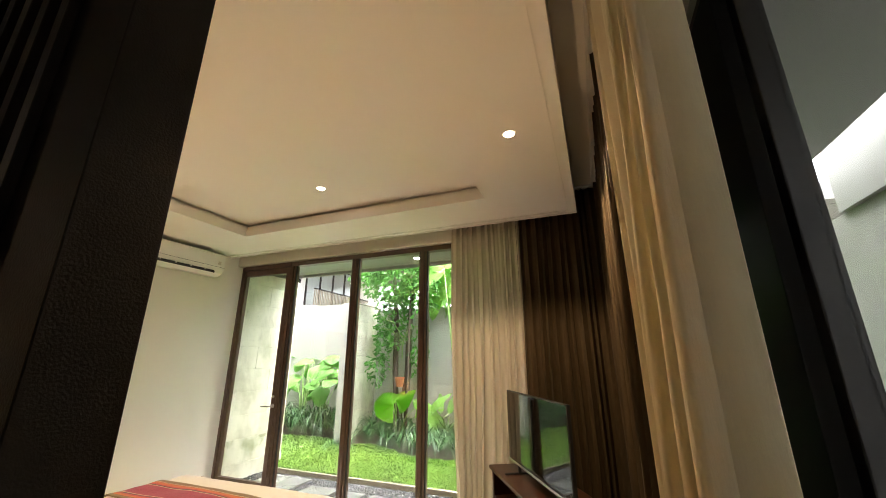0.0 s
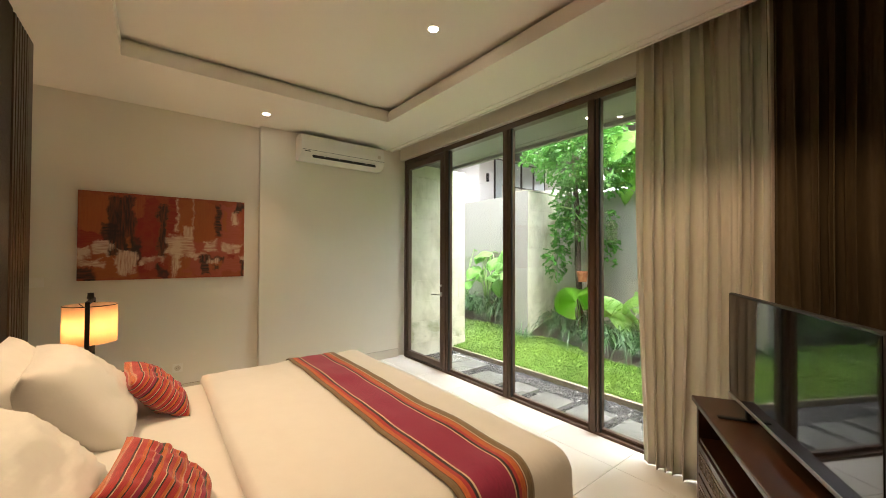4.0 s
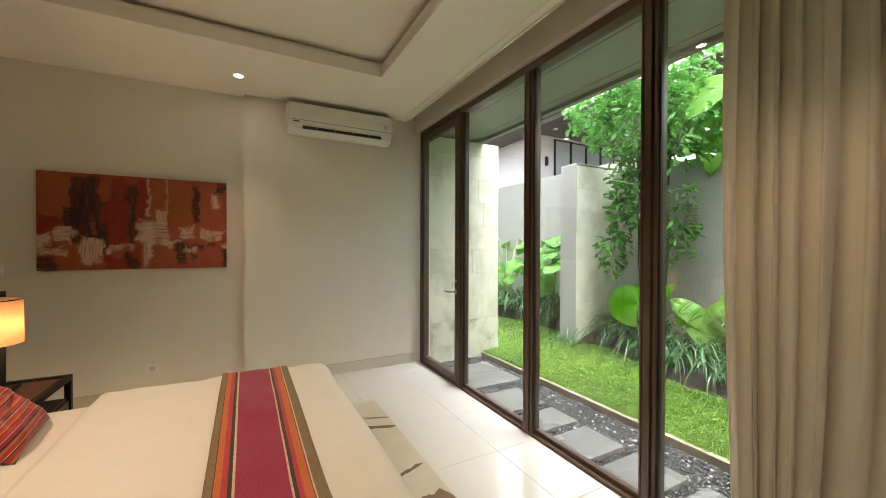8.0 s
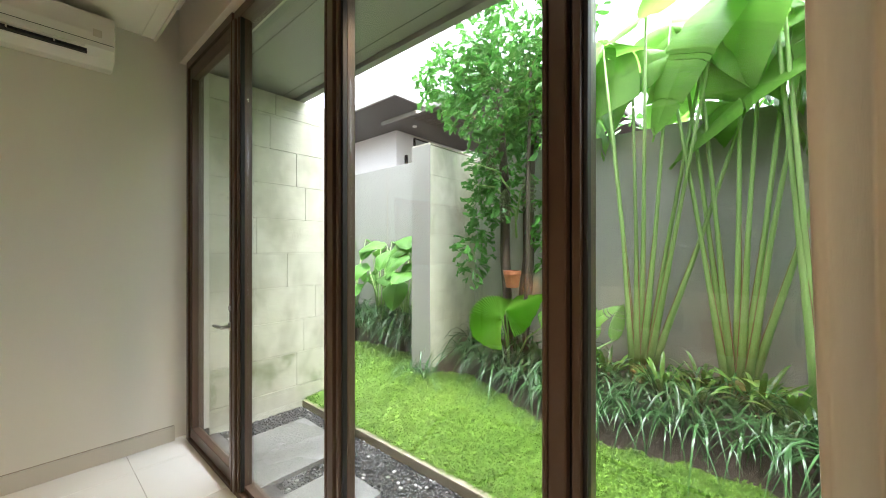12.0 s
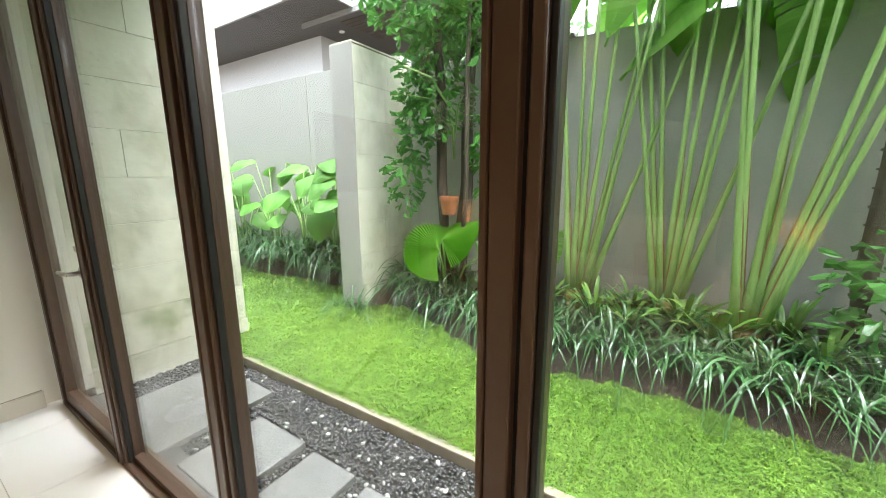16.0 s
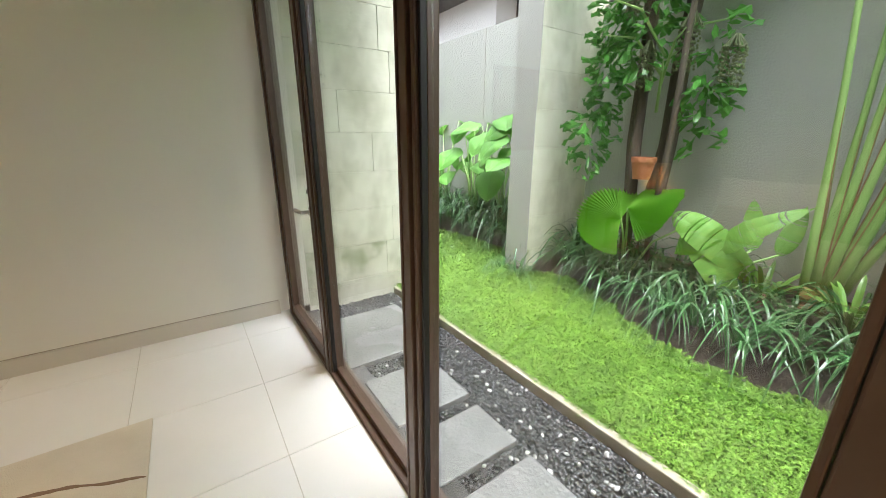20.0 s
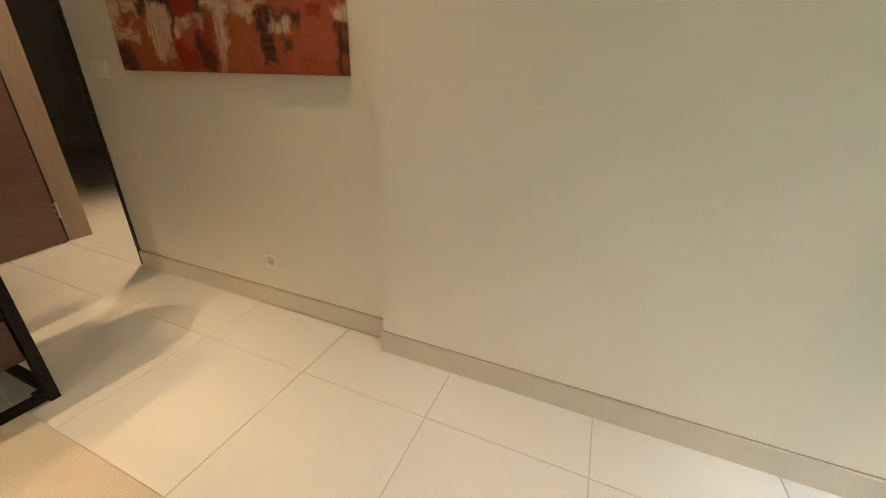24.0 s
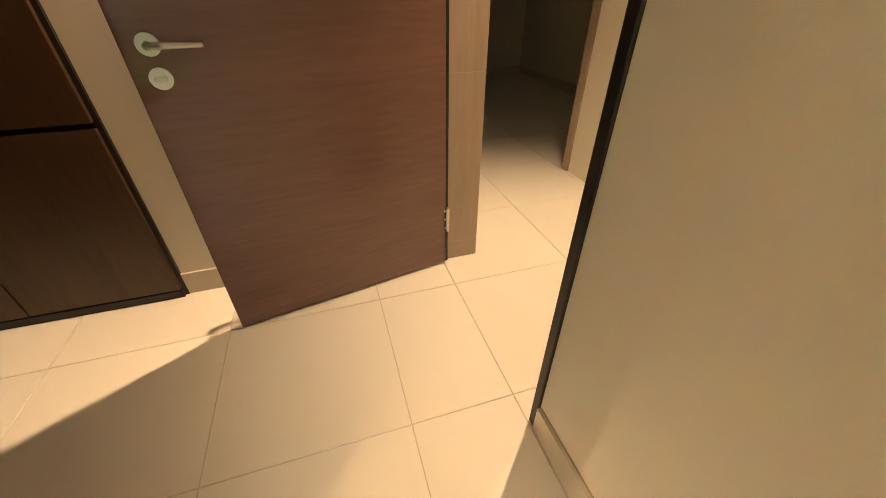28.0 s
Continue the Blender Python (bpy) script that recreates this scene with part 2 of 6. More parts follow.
GRASS = material("grass_blades", (0.185, 0.315, 0.048), 0.27, second=(0.085, 0.18, 0.026), scale=16, amount=1.0, jitter=0.95, trans=0.12, lowscale=0.9)
STRAP = material("strap_leaves", (0.075, 0.175, 0.06), 0.20, second=(0.04, 0.11, 0.035), scale=5, amount=0.8, jitter=0.35, trans=0.25)
BIGLEAF = material("big_leaves", (0.12, 0.30, 0.045), 0.5, second=(0.07, 0.20, 0.03), scale=9, amount=0.8, jitter=0.3, trans=0.35, spec=0.3)
PADLEAF = material("paddle_leaves", (0.26, 0.50, 0.09), 0.38, second=(0.17, 0.39, 0.06), scale=3, amount=0.9, jitter=0.2, trans=0.5, stretch=(16, 1, 1), bump=0.5, bump_scale=4, ribs=(30, 1, 1))
FANLEAF = material("fan_leaves", (0.25, 0.52, 0.055), 0.43, second=(0.16, 0.40, 0.04), scale=8, amount=0.8, jitter=0.25, trans=0.5)
TREELEAF = material("tree_leaves", (0.13, 0.35, 0.06), 0.28, second=(0.06, 0.20, 0.035), scale=4, amount=0.9, jitter=0.45, trans=0.4)
MARGIN = material("dry_margin", (0.30, 0.17, 0.09), 0.6, second=(0.20, 0.11, 0.05), scale=30, amount=0.9)
STALK = material("palm_stalk", (0.32, 0.48, 0.17), 0.36, second=(0.21, 0.34, 0.09), scale=6, amount=1.0, jitter=0.3, stretch=(1, 1, 0.3))
SEED = material("seed_strings", (0.17, 0.20, 0.09), 0.6, second=(0.10, 0.12, 0.05), scale=30, amount=0.8)
ROSETTE = material("rosette_leaves", (0.13, 0.30, 0.05), 0.3, second=(0.15, 0.18, 0.045), scale=5, amount=0.8, jitter=0.4, trans=0.2)
REDBASE = material("red_leaf_bases", (0.24, 0.06, 0.04), 0.5, second=(0.14, 0.05, 0.03), scale=20, amount=0.8)
SHEATH = material("palm_sheath", (0.28, 0.30, 0.10), 0.55, second=(0.26, 0.15, 0.06), scale=10, amount=0.9)


def glass(name, tint=(0.97, 0.985, 0.975)):
    m = bpy.data.materials.new(name)
    m.use_nodes = True
    n, l = m.node_tree.nodes, m.node_tree.links
    n.clear()
    out = n.new("ShaderNodeOutputMaterial")
    tr = n.new("ShaderNodeBsdfTransparent")
    tr.inputs[0].default_value = (*tint, 1)
    gl = n.new("ShaderNodeBsdfGlossy")
    gl.inputs["Roughness"].default_value = 0.0
    lw = n.new("ShaderNodeLayerWeight")
    pw = n.new("ShaderNodeMath")
    pw.operation, pw.inputs[1].default_value = "POWER", 5.0
    l.new(lw.outputs["Facing"], pw.inputs[0])
    fr = n.new("ShaderNodeMath")
    fr.operation, fr.inputs[1].default_value, fr.inputs[2].default_value = "MULTIPLY_ADD", 0.55, 0.05
    l.new(pw.outputs[0], fr.inputs[0])
    mx = n.new("ShaderNodeMixShader")
    l.new(fr.outputs[0], mx.inputs[0])
    l.new(tr.outputs[0], mx.inputs[1])
    l.new(gl.outputs[0], mx.inputs[2])
    l.new(mx.outputs[0], out.inputs["Surface"])
    return m


GLASS = glass("window_glass")


def lit(name, colour, strength):
    m = bpy.data.materials.new(name)
    m.use_nodes = True
    b = m.node_tree.nodes["Principled BSDF"]
    b.inputs["Base Color"].default_value = (*colour, 1)
    b.inputs["Emission Color"].default_value = (*colour, 1)
    b.inputs["Emission Strength"].default_value = strength
    return m


LED = lit("led_disc", (1.0, 0.88, 0.70), 9.0)
BULB = lit("lamp_bulb", (1.0, 0.70, 0.36), 4.0)
SHADE = material("lamp_shade", (0.70, 0.52, 0.35), 0.8, second=(0.64, 0.47, 0.31), scale=120, amount=0.5, trans=0.62, bump=0.1, bump_scale=300)

# ---- mesh helpers ----


def mesh_of(name, bm, mat):
    me = bpy.data.meshes.new(name)
    bm.normal_update()
    bm.to_mesh(me)
    bm.free()
    me.materials.append(mat)
    return me


def world_of(ob):
    m = ob.matrix_parent_inverse @ ob.matrix_basis if ob.parent else ob.matrix_basis
    return world_of(ob.parent) @ m if ob.parent else m


def part(name, bm, mat=None, parent=None, label="", smooth=False):
    """Links a bmesh as one mesh object, under a thing or a part."""
    ob = new(name, mesh_of(name, bm, mat) if isinstance(bm, bmesh.types.BMesh) else bm)
    if smooth:
        for p in ob.data.polygons:
            p.use_smooth = True
    if parent:
        ob.parent = parent
        ob.matrix_parent_inverse = world_of(parent).inverted()
    if label:
        ob["label"] = label
    return ob


def thing(name, label, category, at=(0, 0, 0), group="", kind=""):
    ob = new(name)
    ob.empty_display_size = 0.1
    ob.matrix_basis = pose(*at)
    return tagged(ob, label, category, group, kind)


def structure(name, bm, mat, label, category, smooth=False):
    return tagged(part(name, bm, mat, smooth=smooth), label, category, kind="structure")


def box(bm, x0, x1, y0, y1, z0, z1, bevel=0.0, m=None):
    geo = bmesh.ops.create_cube(bm, size=1.0)
    vs = geo["verts"]
    for v in vs:
        v.co = Vector(((x0 + x1) / 2 + v.co.x * (x1 - x0), (y0 + y1) / 2 + v.co.y * (y1 - y0), (z0 + z1) / 2 + v.co.z * (z1 - z0)))
    if bevel:
        es = list({e for v in vs for e in v.link_edges})
        made = bmesh.ops.bevel(bm, geom=es, offset=bevel, segments=2, profile=0.5, affect="EDGES")
        vs = list({v for f in made["faces"] for v in f.verts} | {v for v in vs if v.is_valid})
    if m:
        bmesh.ops.transform(bm, matrix=m, verts=vs)
    return vs


def cube(x0, x1, y0, y1, z0, z1, bevel=0.0, m=None):
    bm = bmesh.new()
    box(bm, x0, x1, y0, y1, z0, z1, bevel, m)
    return bm


def cyl(bm, p, q, r0, r1=None, seg=12):
    p, q = Vector(p), Vector(q)
    d = q - p
    m = Matrix.Translation((p + q) / 2) @ d.to_track_quat("Z", "Y").to_matrix().to_4x4()
    bmesh.ops.create_cone(bm, cap_ends=True, segments=seg, radius1=r0, radius2=r0 if r1 is None else r1, depth=d.length, matrix=m)
    return bm


def tube(points, radii, seg=7):
    """A bent, tapering limb through the points."""
    bm = bmesh.new()
    rings = []
    for i, p in enumerate(points):
        p = Vector(p)
        a = Vector(points[max(i - 1, 0)])
        b = Vector(points[min(i + 1, len(points) - 1)])
        q = (b - a).to_track_quat("Z", "Y")
        rings.append([bm.verts.new(p + q @ Vector((math.cos(k * math.tau / seg) * radii[i], math.sin(k * math.tau / seg) * radii[i], 0))) for k in range(seg)])
    for r, s in zip(rings, rings[1:]):
        for k in range(seg):
            bm.faces.new((r[k], r[(k + 1) % seg], s[(k + 1) % seg], s[k]))
    bm.faces.new(list(reversed(rings[0])))
    bm.faces.new(rings[-1])
    return bm


def raw(name, verts, faces, mat):
    me = bpy.data.meshes.new(name)
    me.from_pydata([tuple(v) for v in verts], [], faces)
    me.materials.append(mat)
    return me

# ---- large structure ----
WX = 4.40       # inner face of the garden window wall
PY = 4.985      # painting wall
AY = 4.90       # wall of the air conditioner
CZ = 2.90       # perimeter ceiling
NY = -0.30      # near window plane

FLOOR = structure("floor", cube(-5.0, 4.46, -0.45, 8.0, -0.20, -0.004), JOINT, "cream porcelain tile floor with thin dark joints", "floor")

bm = cube(0.575, 2.50, PY, PY + 0.16, 0, 3.2)
structure("wall_painting", bm, PAINT, "cream painted wall behind the painting", "wall")
structure("wall_north", cube(2.50, 4.325, AY, PY + 0.16, 0, 3.2), PAINT, "cream painted wall under the air conditioner", "wall")
structure("wall_window_reveal", cube(4.325, 4.56, 4.93, 5.145, 0, 3.2), PAINT, "cream painted return beside the garden door", "wall")
structure("wall_window_head", cube(4.36, 4.56, -0.5, 4.93, 2.80, 3.2), PAINT, "cream painted strip above the garden window", "wall")
structure("wall_near_head", cube(0.10, 4.36, NY - 0.16, NY + 0.02, 2.80, 3.2), PAINT, "cream painted strip above the side window", "wall")
structure("wall_passage_left", cube(-0.6, -0.46, -0.46, 3.98, 0, 3.2), PAINT, "cream painted passage wall behind the wardrobe", "wall")
structure("wall_passage_near", cube(-0.46, 0.10, NY - 0.16, NY, 0, 3.2), PAINT, "cream painted wall at the end of the passage", "wall")
structure("wall_door_side", cube(-0.75, -0.60, 3.98, PY, 0, 3.2), PAINT, "cream painted wall behind the open door", "wall")
structure("wall_over_door", cube(-0.36, 0.575, PY, PY + 0.16, 2.74, 3.2), PAINT, "cream painted wall above the doorway", "wall")
structure("wall_beside_door", cube(-0.75, -0.36, PY, PY + 0.16, 0, 3.2), PAINT, "cream painted wall beside the doorway", "wall")
structure("wall_corridor_end", cube(1.6, 1.75, 5.145, 6.2, 0, 3.2), PAINT, "cream painted end wall of the corridor", "wall")
structure("wall_corridor_north", cube(-1.12, 1.75, 6.20, 6.34, 0, 3.2), PAINT, "cream painted corridor wall", "wall")
structure("wall_corridor_over", cube(-3.4, -1.12, 6.20, 6.34, 2.3, 3.2), PAINT, "cream painted wall above the second doorway", "wall")
structure("wall_corridor_west", cube(-5.0, -3.4, 6.20, 6.34, 0, 3.2), PAINT, "cream painted corridor wall at its far end", "wall")
structure("wall_corridor_south", cube(-5.0, -0.75, PY, PY + 0.16, 0, 3.2), PAINT, "cream painted corridor wall", "wall")
structure("wall_far_room", cube(-5.0, 0.0, 7.70, 7.85, 0, 3.2), PAINT, "dim painted wall of the room beyond", "wall")
structure("wall_far_side", cube(-0.15, 0.0, 6.34, 7.70, 0, 3.2), PAINT, "dim painted side wall of the room beyond", "wall")
structure("wall_far_west", cube(-5.0, -4.85, 5.0, 7.85, 0, 3.2), PAINT, "dim painted end wall of the room beyond", "wall")

# ceiling: a lowered border round a raised panel, with slots for the curtains along both windows
bm = bmesh.new()
RX0, RX1, RY0, RY1 = 1.35, 3.57, 0.98, 3.90
CX1, CY0 = 4.20, 0.24
box(bm, -0.75, RX0, CY0, 5.15, CZ, CZ + 0.03)
box(bm, RX1, CX1, CY0, 5.15, CZ, CZ + 0.03)
box(bm, RX0, RX1, CY0, RY0, CZ, CZ + 0.03)
box(bm, RX0, RX1, RY1, 5.15, CZ, CZ + 0.03)
for a in ((RX0 - 0.012, RX0, RY0, RY1), (RX1, RX1 + 0.012, RY0, RY1), (RX0, RX1, RY0 - 0.012, RY0), (RX0, RX1, RY1, RY1 + 0.012)):
    box(bm, *a, CZ + 0.03, CZ + 0.105)
for a in ((RX0 - 0.06, RX0 - 0.05, RY0 - 0.05, RY1 + 0.05), (RX1 + 0.05, RX1 + 0.06, RY0 - 0.05, RY1 + 0.05), (RX0 - 0.06, RX1 + 0.06, RY0 - 0.06, RY0 - 0.05), (RX0 - 0.06, RX1 + 0.06, RY1 + 0.05, RY1 + 0.06)):
    box(bm, *a, CZ + 0.03, CZ + 0.15)
box(bm, RX0 - 0.16, RX1 + 0.16, RY0 - 0.16, RY1 + 0.16, CZ + 0.15, CZ + 0.18)
box(bm, -0.75, 4.4, CY0 - 0.6, 5.15, 3.195, 3.25)
box(bm, CX1, CX1 + 0.015, CY0 - 0.015, 4.9, CZ - 0.012, 3.195)
box(bm, 0.10, CX1, CY0 - 0.015, CY0, CZ - 0.012, 3.195)
structure("ceiling", bm, CEIL, "cream ceiling with a raised rectangular panel and curtain slots", "ceiling")
structure("ceiling_trim", cube(CX1 - 0.07, CX1 - 0.06, CY0 + 0.06, 4.9, CZ - 0.006, CZ + 0.001), CEIL, "thin groove trim along the ceiling edge", "trim")
structure("ceiling_trim.001", cube(0.10, CX1 - 0.06, CY0 + 0.06, CY0 + 0.07, CZ - 0.006, CZ + 0.001), CEIL, "thin groove trim along the ceiling edge", "trim")
structure("ceiling_corridor", cube(-5.0, 1.75, 5.145, 7.85, 2.75, 2.85), CEIL, "plain corridor ceiling", "ceiling")
structure("roof_slab", cube(-5.1, 4.6, -0.6, 8.0, 3.26, 3.4), RENDER, "concrete slab over the rooms", "roof")
structure("wall_back", cube(-3.75, -0.75, 3.84, 3.98, 0, 3.2), PAINT, "plain wall closing the corridor", "wall")


def skirting(name, x0, x1, y0, y1, lab="cream tile skirting with a shadow gap above it"):
    structure(name, cube(x0, x1, y0, y1, 0, 0.108, 0.002), SKIRT, lab, "skirting")


skirting("baseboard_painting", 0.575, 2.488, PY - 0.012, PY)
skirting("baseboard_north", 2.488, 4.325, AY - 0.012, AY)
skirting("baseboard_passage", -0.46, -0.448, 3.80, 3.98)
skirting("baseboard_door_side", -0.60, -0.588, 3.99, PY - 0.06)
skirting("baseboard_far", -4.85, -0.15, 7.688, 7.70)
skirting("baseboard_far_west", -4.85, -4.838, 6.34, 7.688)
skirting("baseboard_far_side", -0.162, -0.15, 6.34, 7.69)
# No real recess here: a dark strip carries the gap's shade in its colour.
for nm, a in (("shadow_gap_painting", (0.58, 2.49, PY - 0.003, PY + 0.001)), ("shadow_gap_north", (2.50, 4.32, AY - 0.003, AY + 0.001))):
    structure(nm, cube(a[0], a[1], a[2], a[3], 0.109, 0.114), GROUT, "dark strip painted for the shade of the gap above the skirting", "trim")

# doorway lining
structure("door_jamb_hinge", cube(-0.405, -0.345, PY - 0.012, PY + 0.165, 0, 2.74, 0.003), PINKWOOD, "pale oak door lining on the hinge side", "door frame")
structure("door_seal_hinge", cube(-0.41, -0.333, PY - 0.030, PY - 0.0125, 0, 2.74, 0.002), GASKET, "black metal edge of the door frame", "door frame")
for z in (0.10, 0.86, 1.60):
    structure("jamb_joint", cube(-0.3452, -0.3445, PY - 0.011, PY + 0.16, z, z + 0.002), GROUT, "thin joint in the oak lining", "trim")
structure("door_jamb_lock", cube(0.545, 0.575, PY - 0.008, PY + 0.20, 0, 2.74, 0.003), GASKET, "black metal door lining", "door frame")
structure("door_jamb_head", cube(-0.345, 0.545, PY - 0.008, PY + 0.165, 2.70, 2.74, 0.003), PINKWOOD, "pale oak door head", "door frame")
structure("second_jamb", cube(-1.18, -1.12, 6.18, 6.36, 0, 2.3, 0.003), PINKWOOD, "pale oak lining of the second doorway", "door frame")
structure("second_jamb_edge", cube(-1.205, -1.18, 6.30, 6.38, 0, 2.3, 0.003), GASKET, "black seal of the second doorway", "door frame")

# ---- garden window wall ----


def pane(name, parent, x, y0, y1, z0, z1):
    ob = part(name, cube(x - 0.004, x + 0.004, y0, y1, z0, z1), GLASS, parent, "clear glass pane")
    ob.visible_shadow = False
    return ob


WTOP = 2.79
MULL = [4.86, 3.87, 2.86, 1.917, 0.93, -0.07]
win = thing("window_1", "dark bronze aluminium window wall with full-height glass panes", "window", (WX + 0.05, 1.9, 0), kind="structure")
part("head_rail", cube(WX, WX + 0.10, -0.30, 3.96, WTOP - 0.06, WTOP, 0.003), ALU, win)
part("bottom_rail", cube(WX - 0.01, WX + 0.10, -0.30, 3.96, -0.02, 0.022, 0.003), ALU, win)
for i, y in enumerate(MULL[1:]):
    part("mullion_lip", cube(WX - 0.019, WX + 0.03, y + 0.079, y + 0.091, 0.0, WTOP - 0.06, 0.003), ALU, win)
    part("mullion", cube(WX - 0.016, WX + 0.055, y + 0.034, y + 0.0775, 0.0, WTOP - 0.06, 0.004), ALU, win)
    part("mullion_groove", cube(WX + 0.004, WX + 0.050, y + 0.025, y + 0.034, 0.022, WTOP - 0.06), GASKET, win)
    part("mullion_stile", cube(WX - 0.008, WX + 0.070, y + 0.004, y + 0.025, 0.022, WTOP - 0.06, 0.004), ALU, win)
    part("mullion_seal", cube(WX + 0.002, WX + 0.024, y - 0.008, y + 0.0035, 0.022, WTOP - 0.06, 0.003), GASKET, win)
    part("mullion_back", cube(WX + 0.0245, WX + 0.060, y - 0.006, y + 0.0035, 0.022, WTOP - 0.06, 0.002), ALU, win)
    if i < len(MULL) - 2:
        y2 = MULL[i + 2]
        part("pane_rail", cube(WX + 0.02, WX + 0.06, y2 + 0.092, y - 0.008, 0.022, 0.05, 0.002), ALU, win)
        pane("pane", win, WX + 0.04, y2 + 0.092, y - 0.008, 0.05, WTOP - 0.06)

door = thing("door_1", "bronze framed glass garden door, closed, with a steel lever", "door", (WX + 0.05, 4.36, 0), kind="structure")
part("door_frame", cube(WX - 0.012, WX + 0.09, 4.815, 4.86, 0.0, WTOP, 0.003), ALU, door)
part("door_frame_head", cube(WX - 0.012, WX + 0.09, 3.96, 4.815, WTOP - 0.055, WTOP, 0.003), ALU, door)
part("sill", cube(WX - 0.012, WX + 0.09, 3.96, 4.815, -0.02, 0.02, 0.003), ALU, door)
leafp = part("door_leaf", cube(WX + 0.0, WX + 0.05, 4.765, 4.81, 0.025, WTOP - 0.06, 0.003), ALU, door)
part("leaf_stile", cube(WX + 0.0, WX + 0.05, 3.965, 4.035, 0.025, WTOP - 0.06, 0.003), ALU, door)
part("leaf_top_rail", cube(WX + 0.0, WX + 0.05, 4.035, 4.765, WTOP - 0.145, WTOP - 0.06, 0.003), ALU, door)
part("leaf_bottom_rail", cube(WX + 0.0, WX + 0.05, 4.035, 4.765, 0.025, 0.10, 0.003), ALU, door)
pane("pane", door, WX + 0.025, 4.035, 4.765, 0.10, WTOP - 0.145)
for s in (-1, 1):
    hx = WX - 0.002 if s < 0 else WX + 0.052
    bm = cyl(bmesh.new(), (hx, 4.0, 0.95), (hx + s * 0.008, 4.0, 0.95), 0.026, seg=16)
    cyl(bm, (hx, 4.0, 0.95), (hx + s * 0.055, 4.0, 0.95), 0.010)
    lever = part("lever", bm, STEEL, door, "steel lever handle")
    part("lever_arm", tube([(hx + s * 0.052, 4.0, 0.95), (hx + s * 0.058, 4.04, 0.95), (hx + s * 0.058, 4.10, 0.948), (hx + s * 0.05, 4.14, 0.944)], [0.010, 0.010, 0.009, 0.007], 10), STEEL, lever, smooth=True)
    part("cylinder", cyl(bmesh.new(), (hx, 4.0, 1.06), (hx + s * 0.012, 4.0, 1.06), 0.014, seg=14), STEEL, door)

# ---- side window along the near wall ----
win2 = thing("window_2", "dark framed side window behind long curtains", "window", (2.2, NY, 0), kind="structure")
part("head_rail", cube(0.10, 4.36, NY - 0.10, NY, WTOP - 0.06, WTOP, 0.003), ALU, win2)
part("bottom_rail", cube(0.10, 4.36, NY - 0.10, NY + 0.01, -0.02, 0.022, 0.003), ALU, win2)
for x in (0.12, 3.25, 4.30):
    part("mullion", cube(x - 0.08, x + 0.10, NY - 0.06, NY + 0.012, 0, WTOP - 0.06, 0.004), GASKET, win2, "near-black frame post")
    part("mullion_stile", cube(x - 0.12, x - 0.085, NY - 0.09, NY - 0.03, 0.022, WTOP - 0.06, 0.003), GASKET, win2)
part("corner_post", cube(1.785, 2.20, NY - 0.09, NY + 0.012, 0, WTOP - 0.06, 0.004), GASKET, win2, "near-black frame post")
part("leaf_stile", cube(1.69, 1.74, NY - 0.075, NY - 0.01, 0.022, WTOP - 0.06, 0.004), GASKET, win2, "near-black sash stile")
for x0, x1 in ((0.22, 1.69), (2.22, 3.14), (3.36, 4.19)):
    ob = part("pane", cube(x0, x1, NY - 0.064, NY - 0.056, 0.022, WTOP - 0.06), GLASS, win2, "clear glass pane")
    ob.visible_shadow = False

# ---- partition behind the bed ----
HX = 0.87
hb = thing("headboard_partition", "dark brown full-height headboard partition with slatted ends", "partition", (0.845, 2.40, 0), kind="structure")
# Core, near end post and rear slats near-black; far end in brown veneer.
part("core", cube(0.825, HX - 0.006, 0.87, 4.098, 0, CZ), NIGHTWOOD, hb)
part("front_panel", cube(HX - 0.006, HX + 0.012, 1.15, 3.62, 0.0, CZ, 0.003), FABRIC, hb, "dark woven upholstered panel")
part("end_panel", cube(0.818, HX, 4.098, 4.112, 0, CZ, 0.002), BROWN, hb)
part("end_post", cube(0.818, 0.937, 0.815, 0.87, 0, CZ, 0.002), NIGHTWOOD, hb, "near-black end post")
for y0, y1, d in ((3.62, 4.098, 1), (0.872, 1.15, -1)):
    part("slot_back", cube(HX - 0.006, HX - 0.003, y0, y1, 0.64, CZ), GASKET, hb, "dark slots between the slats")
    part("lower_panel", cube(HX - 0.006, HX + 0.012, y0 + 0.001, y1 - 0.001, 0.0, 0.638, 0.002), BROWN, hb)
    for k in range(7 if d > 0 else 4):
        w = 0.115 if k == 0 else 0.034
        a = (y1 - 0.001 - w) if k == 0 and d > 0 else (y0 + 0.001 if k == 0 else (y1 - 0.10 - k * 0.056 if d > 0 else y0 + 0.07 + k * 0.056))
        part("slat", cube(HX - 0.003, HX + 0.012, a, a + w, 0.642, CZ, 0.002), BROWN, hb)
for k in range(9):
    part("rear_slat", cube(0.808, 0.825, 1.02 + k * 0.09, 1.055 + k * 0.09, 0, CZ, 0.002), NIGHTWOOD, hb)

# ---- outdoors ----
ground = structure("ground", cube(-80, 80, -80, 80, -0.45, -0.30), SOIL, "dark damp earth", "ground")
ext = structure("terrace_edge", cube(4.47, 4.62, -0.4, 4.93, -0.3, -0.06), PEBBASE, "dark concrete footing under the window", "ground")
structure("pebble_bed", cube(4.47, 5.335, -3.0, 5.0, -0.3, -0.085), PEBBASE, "dark gravel bed", "ground")
structure("soffit", cube(4.56, 5.32, -3.5, 9.0, 2.84, 3.0), SOFFIT, "grey soffit over the garden path", "ceiling")
structure("soffit_fascia", cube(5.30, 5.36, -3.5, 9.0, 2.80, 3.15), SOFFIT, "grey fascia of the soffit", "trim")
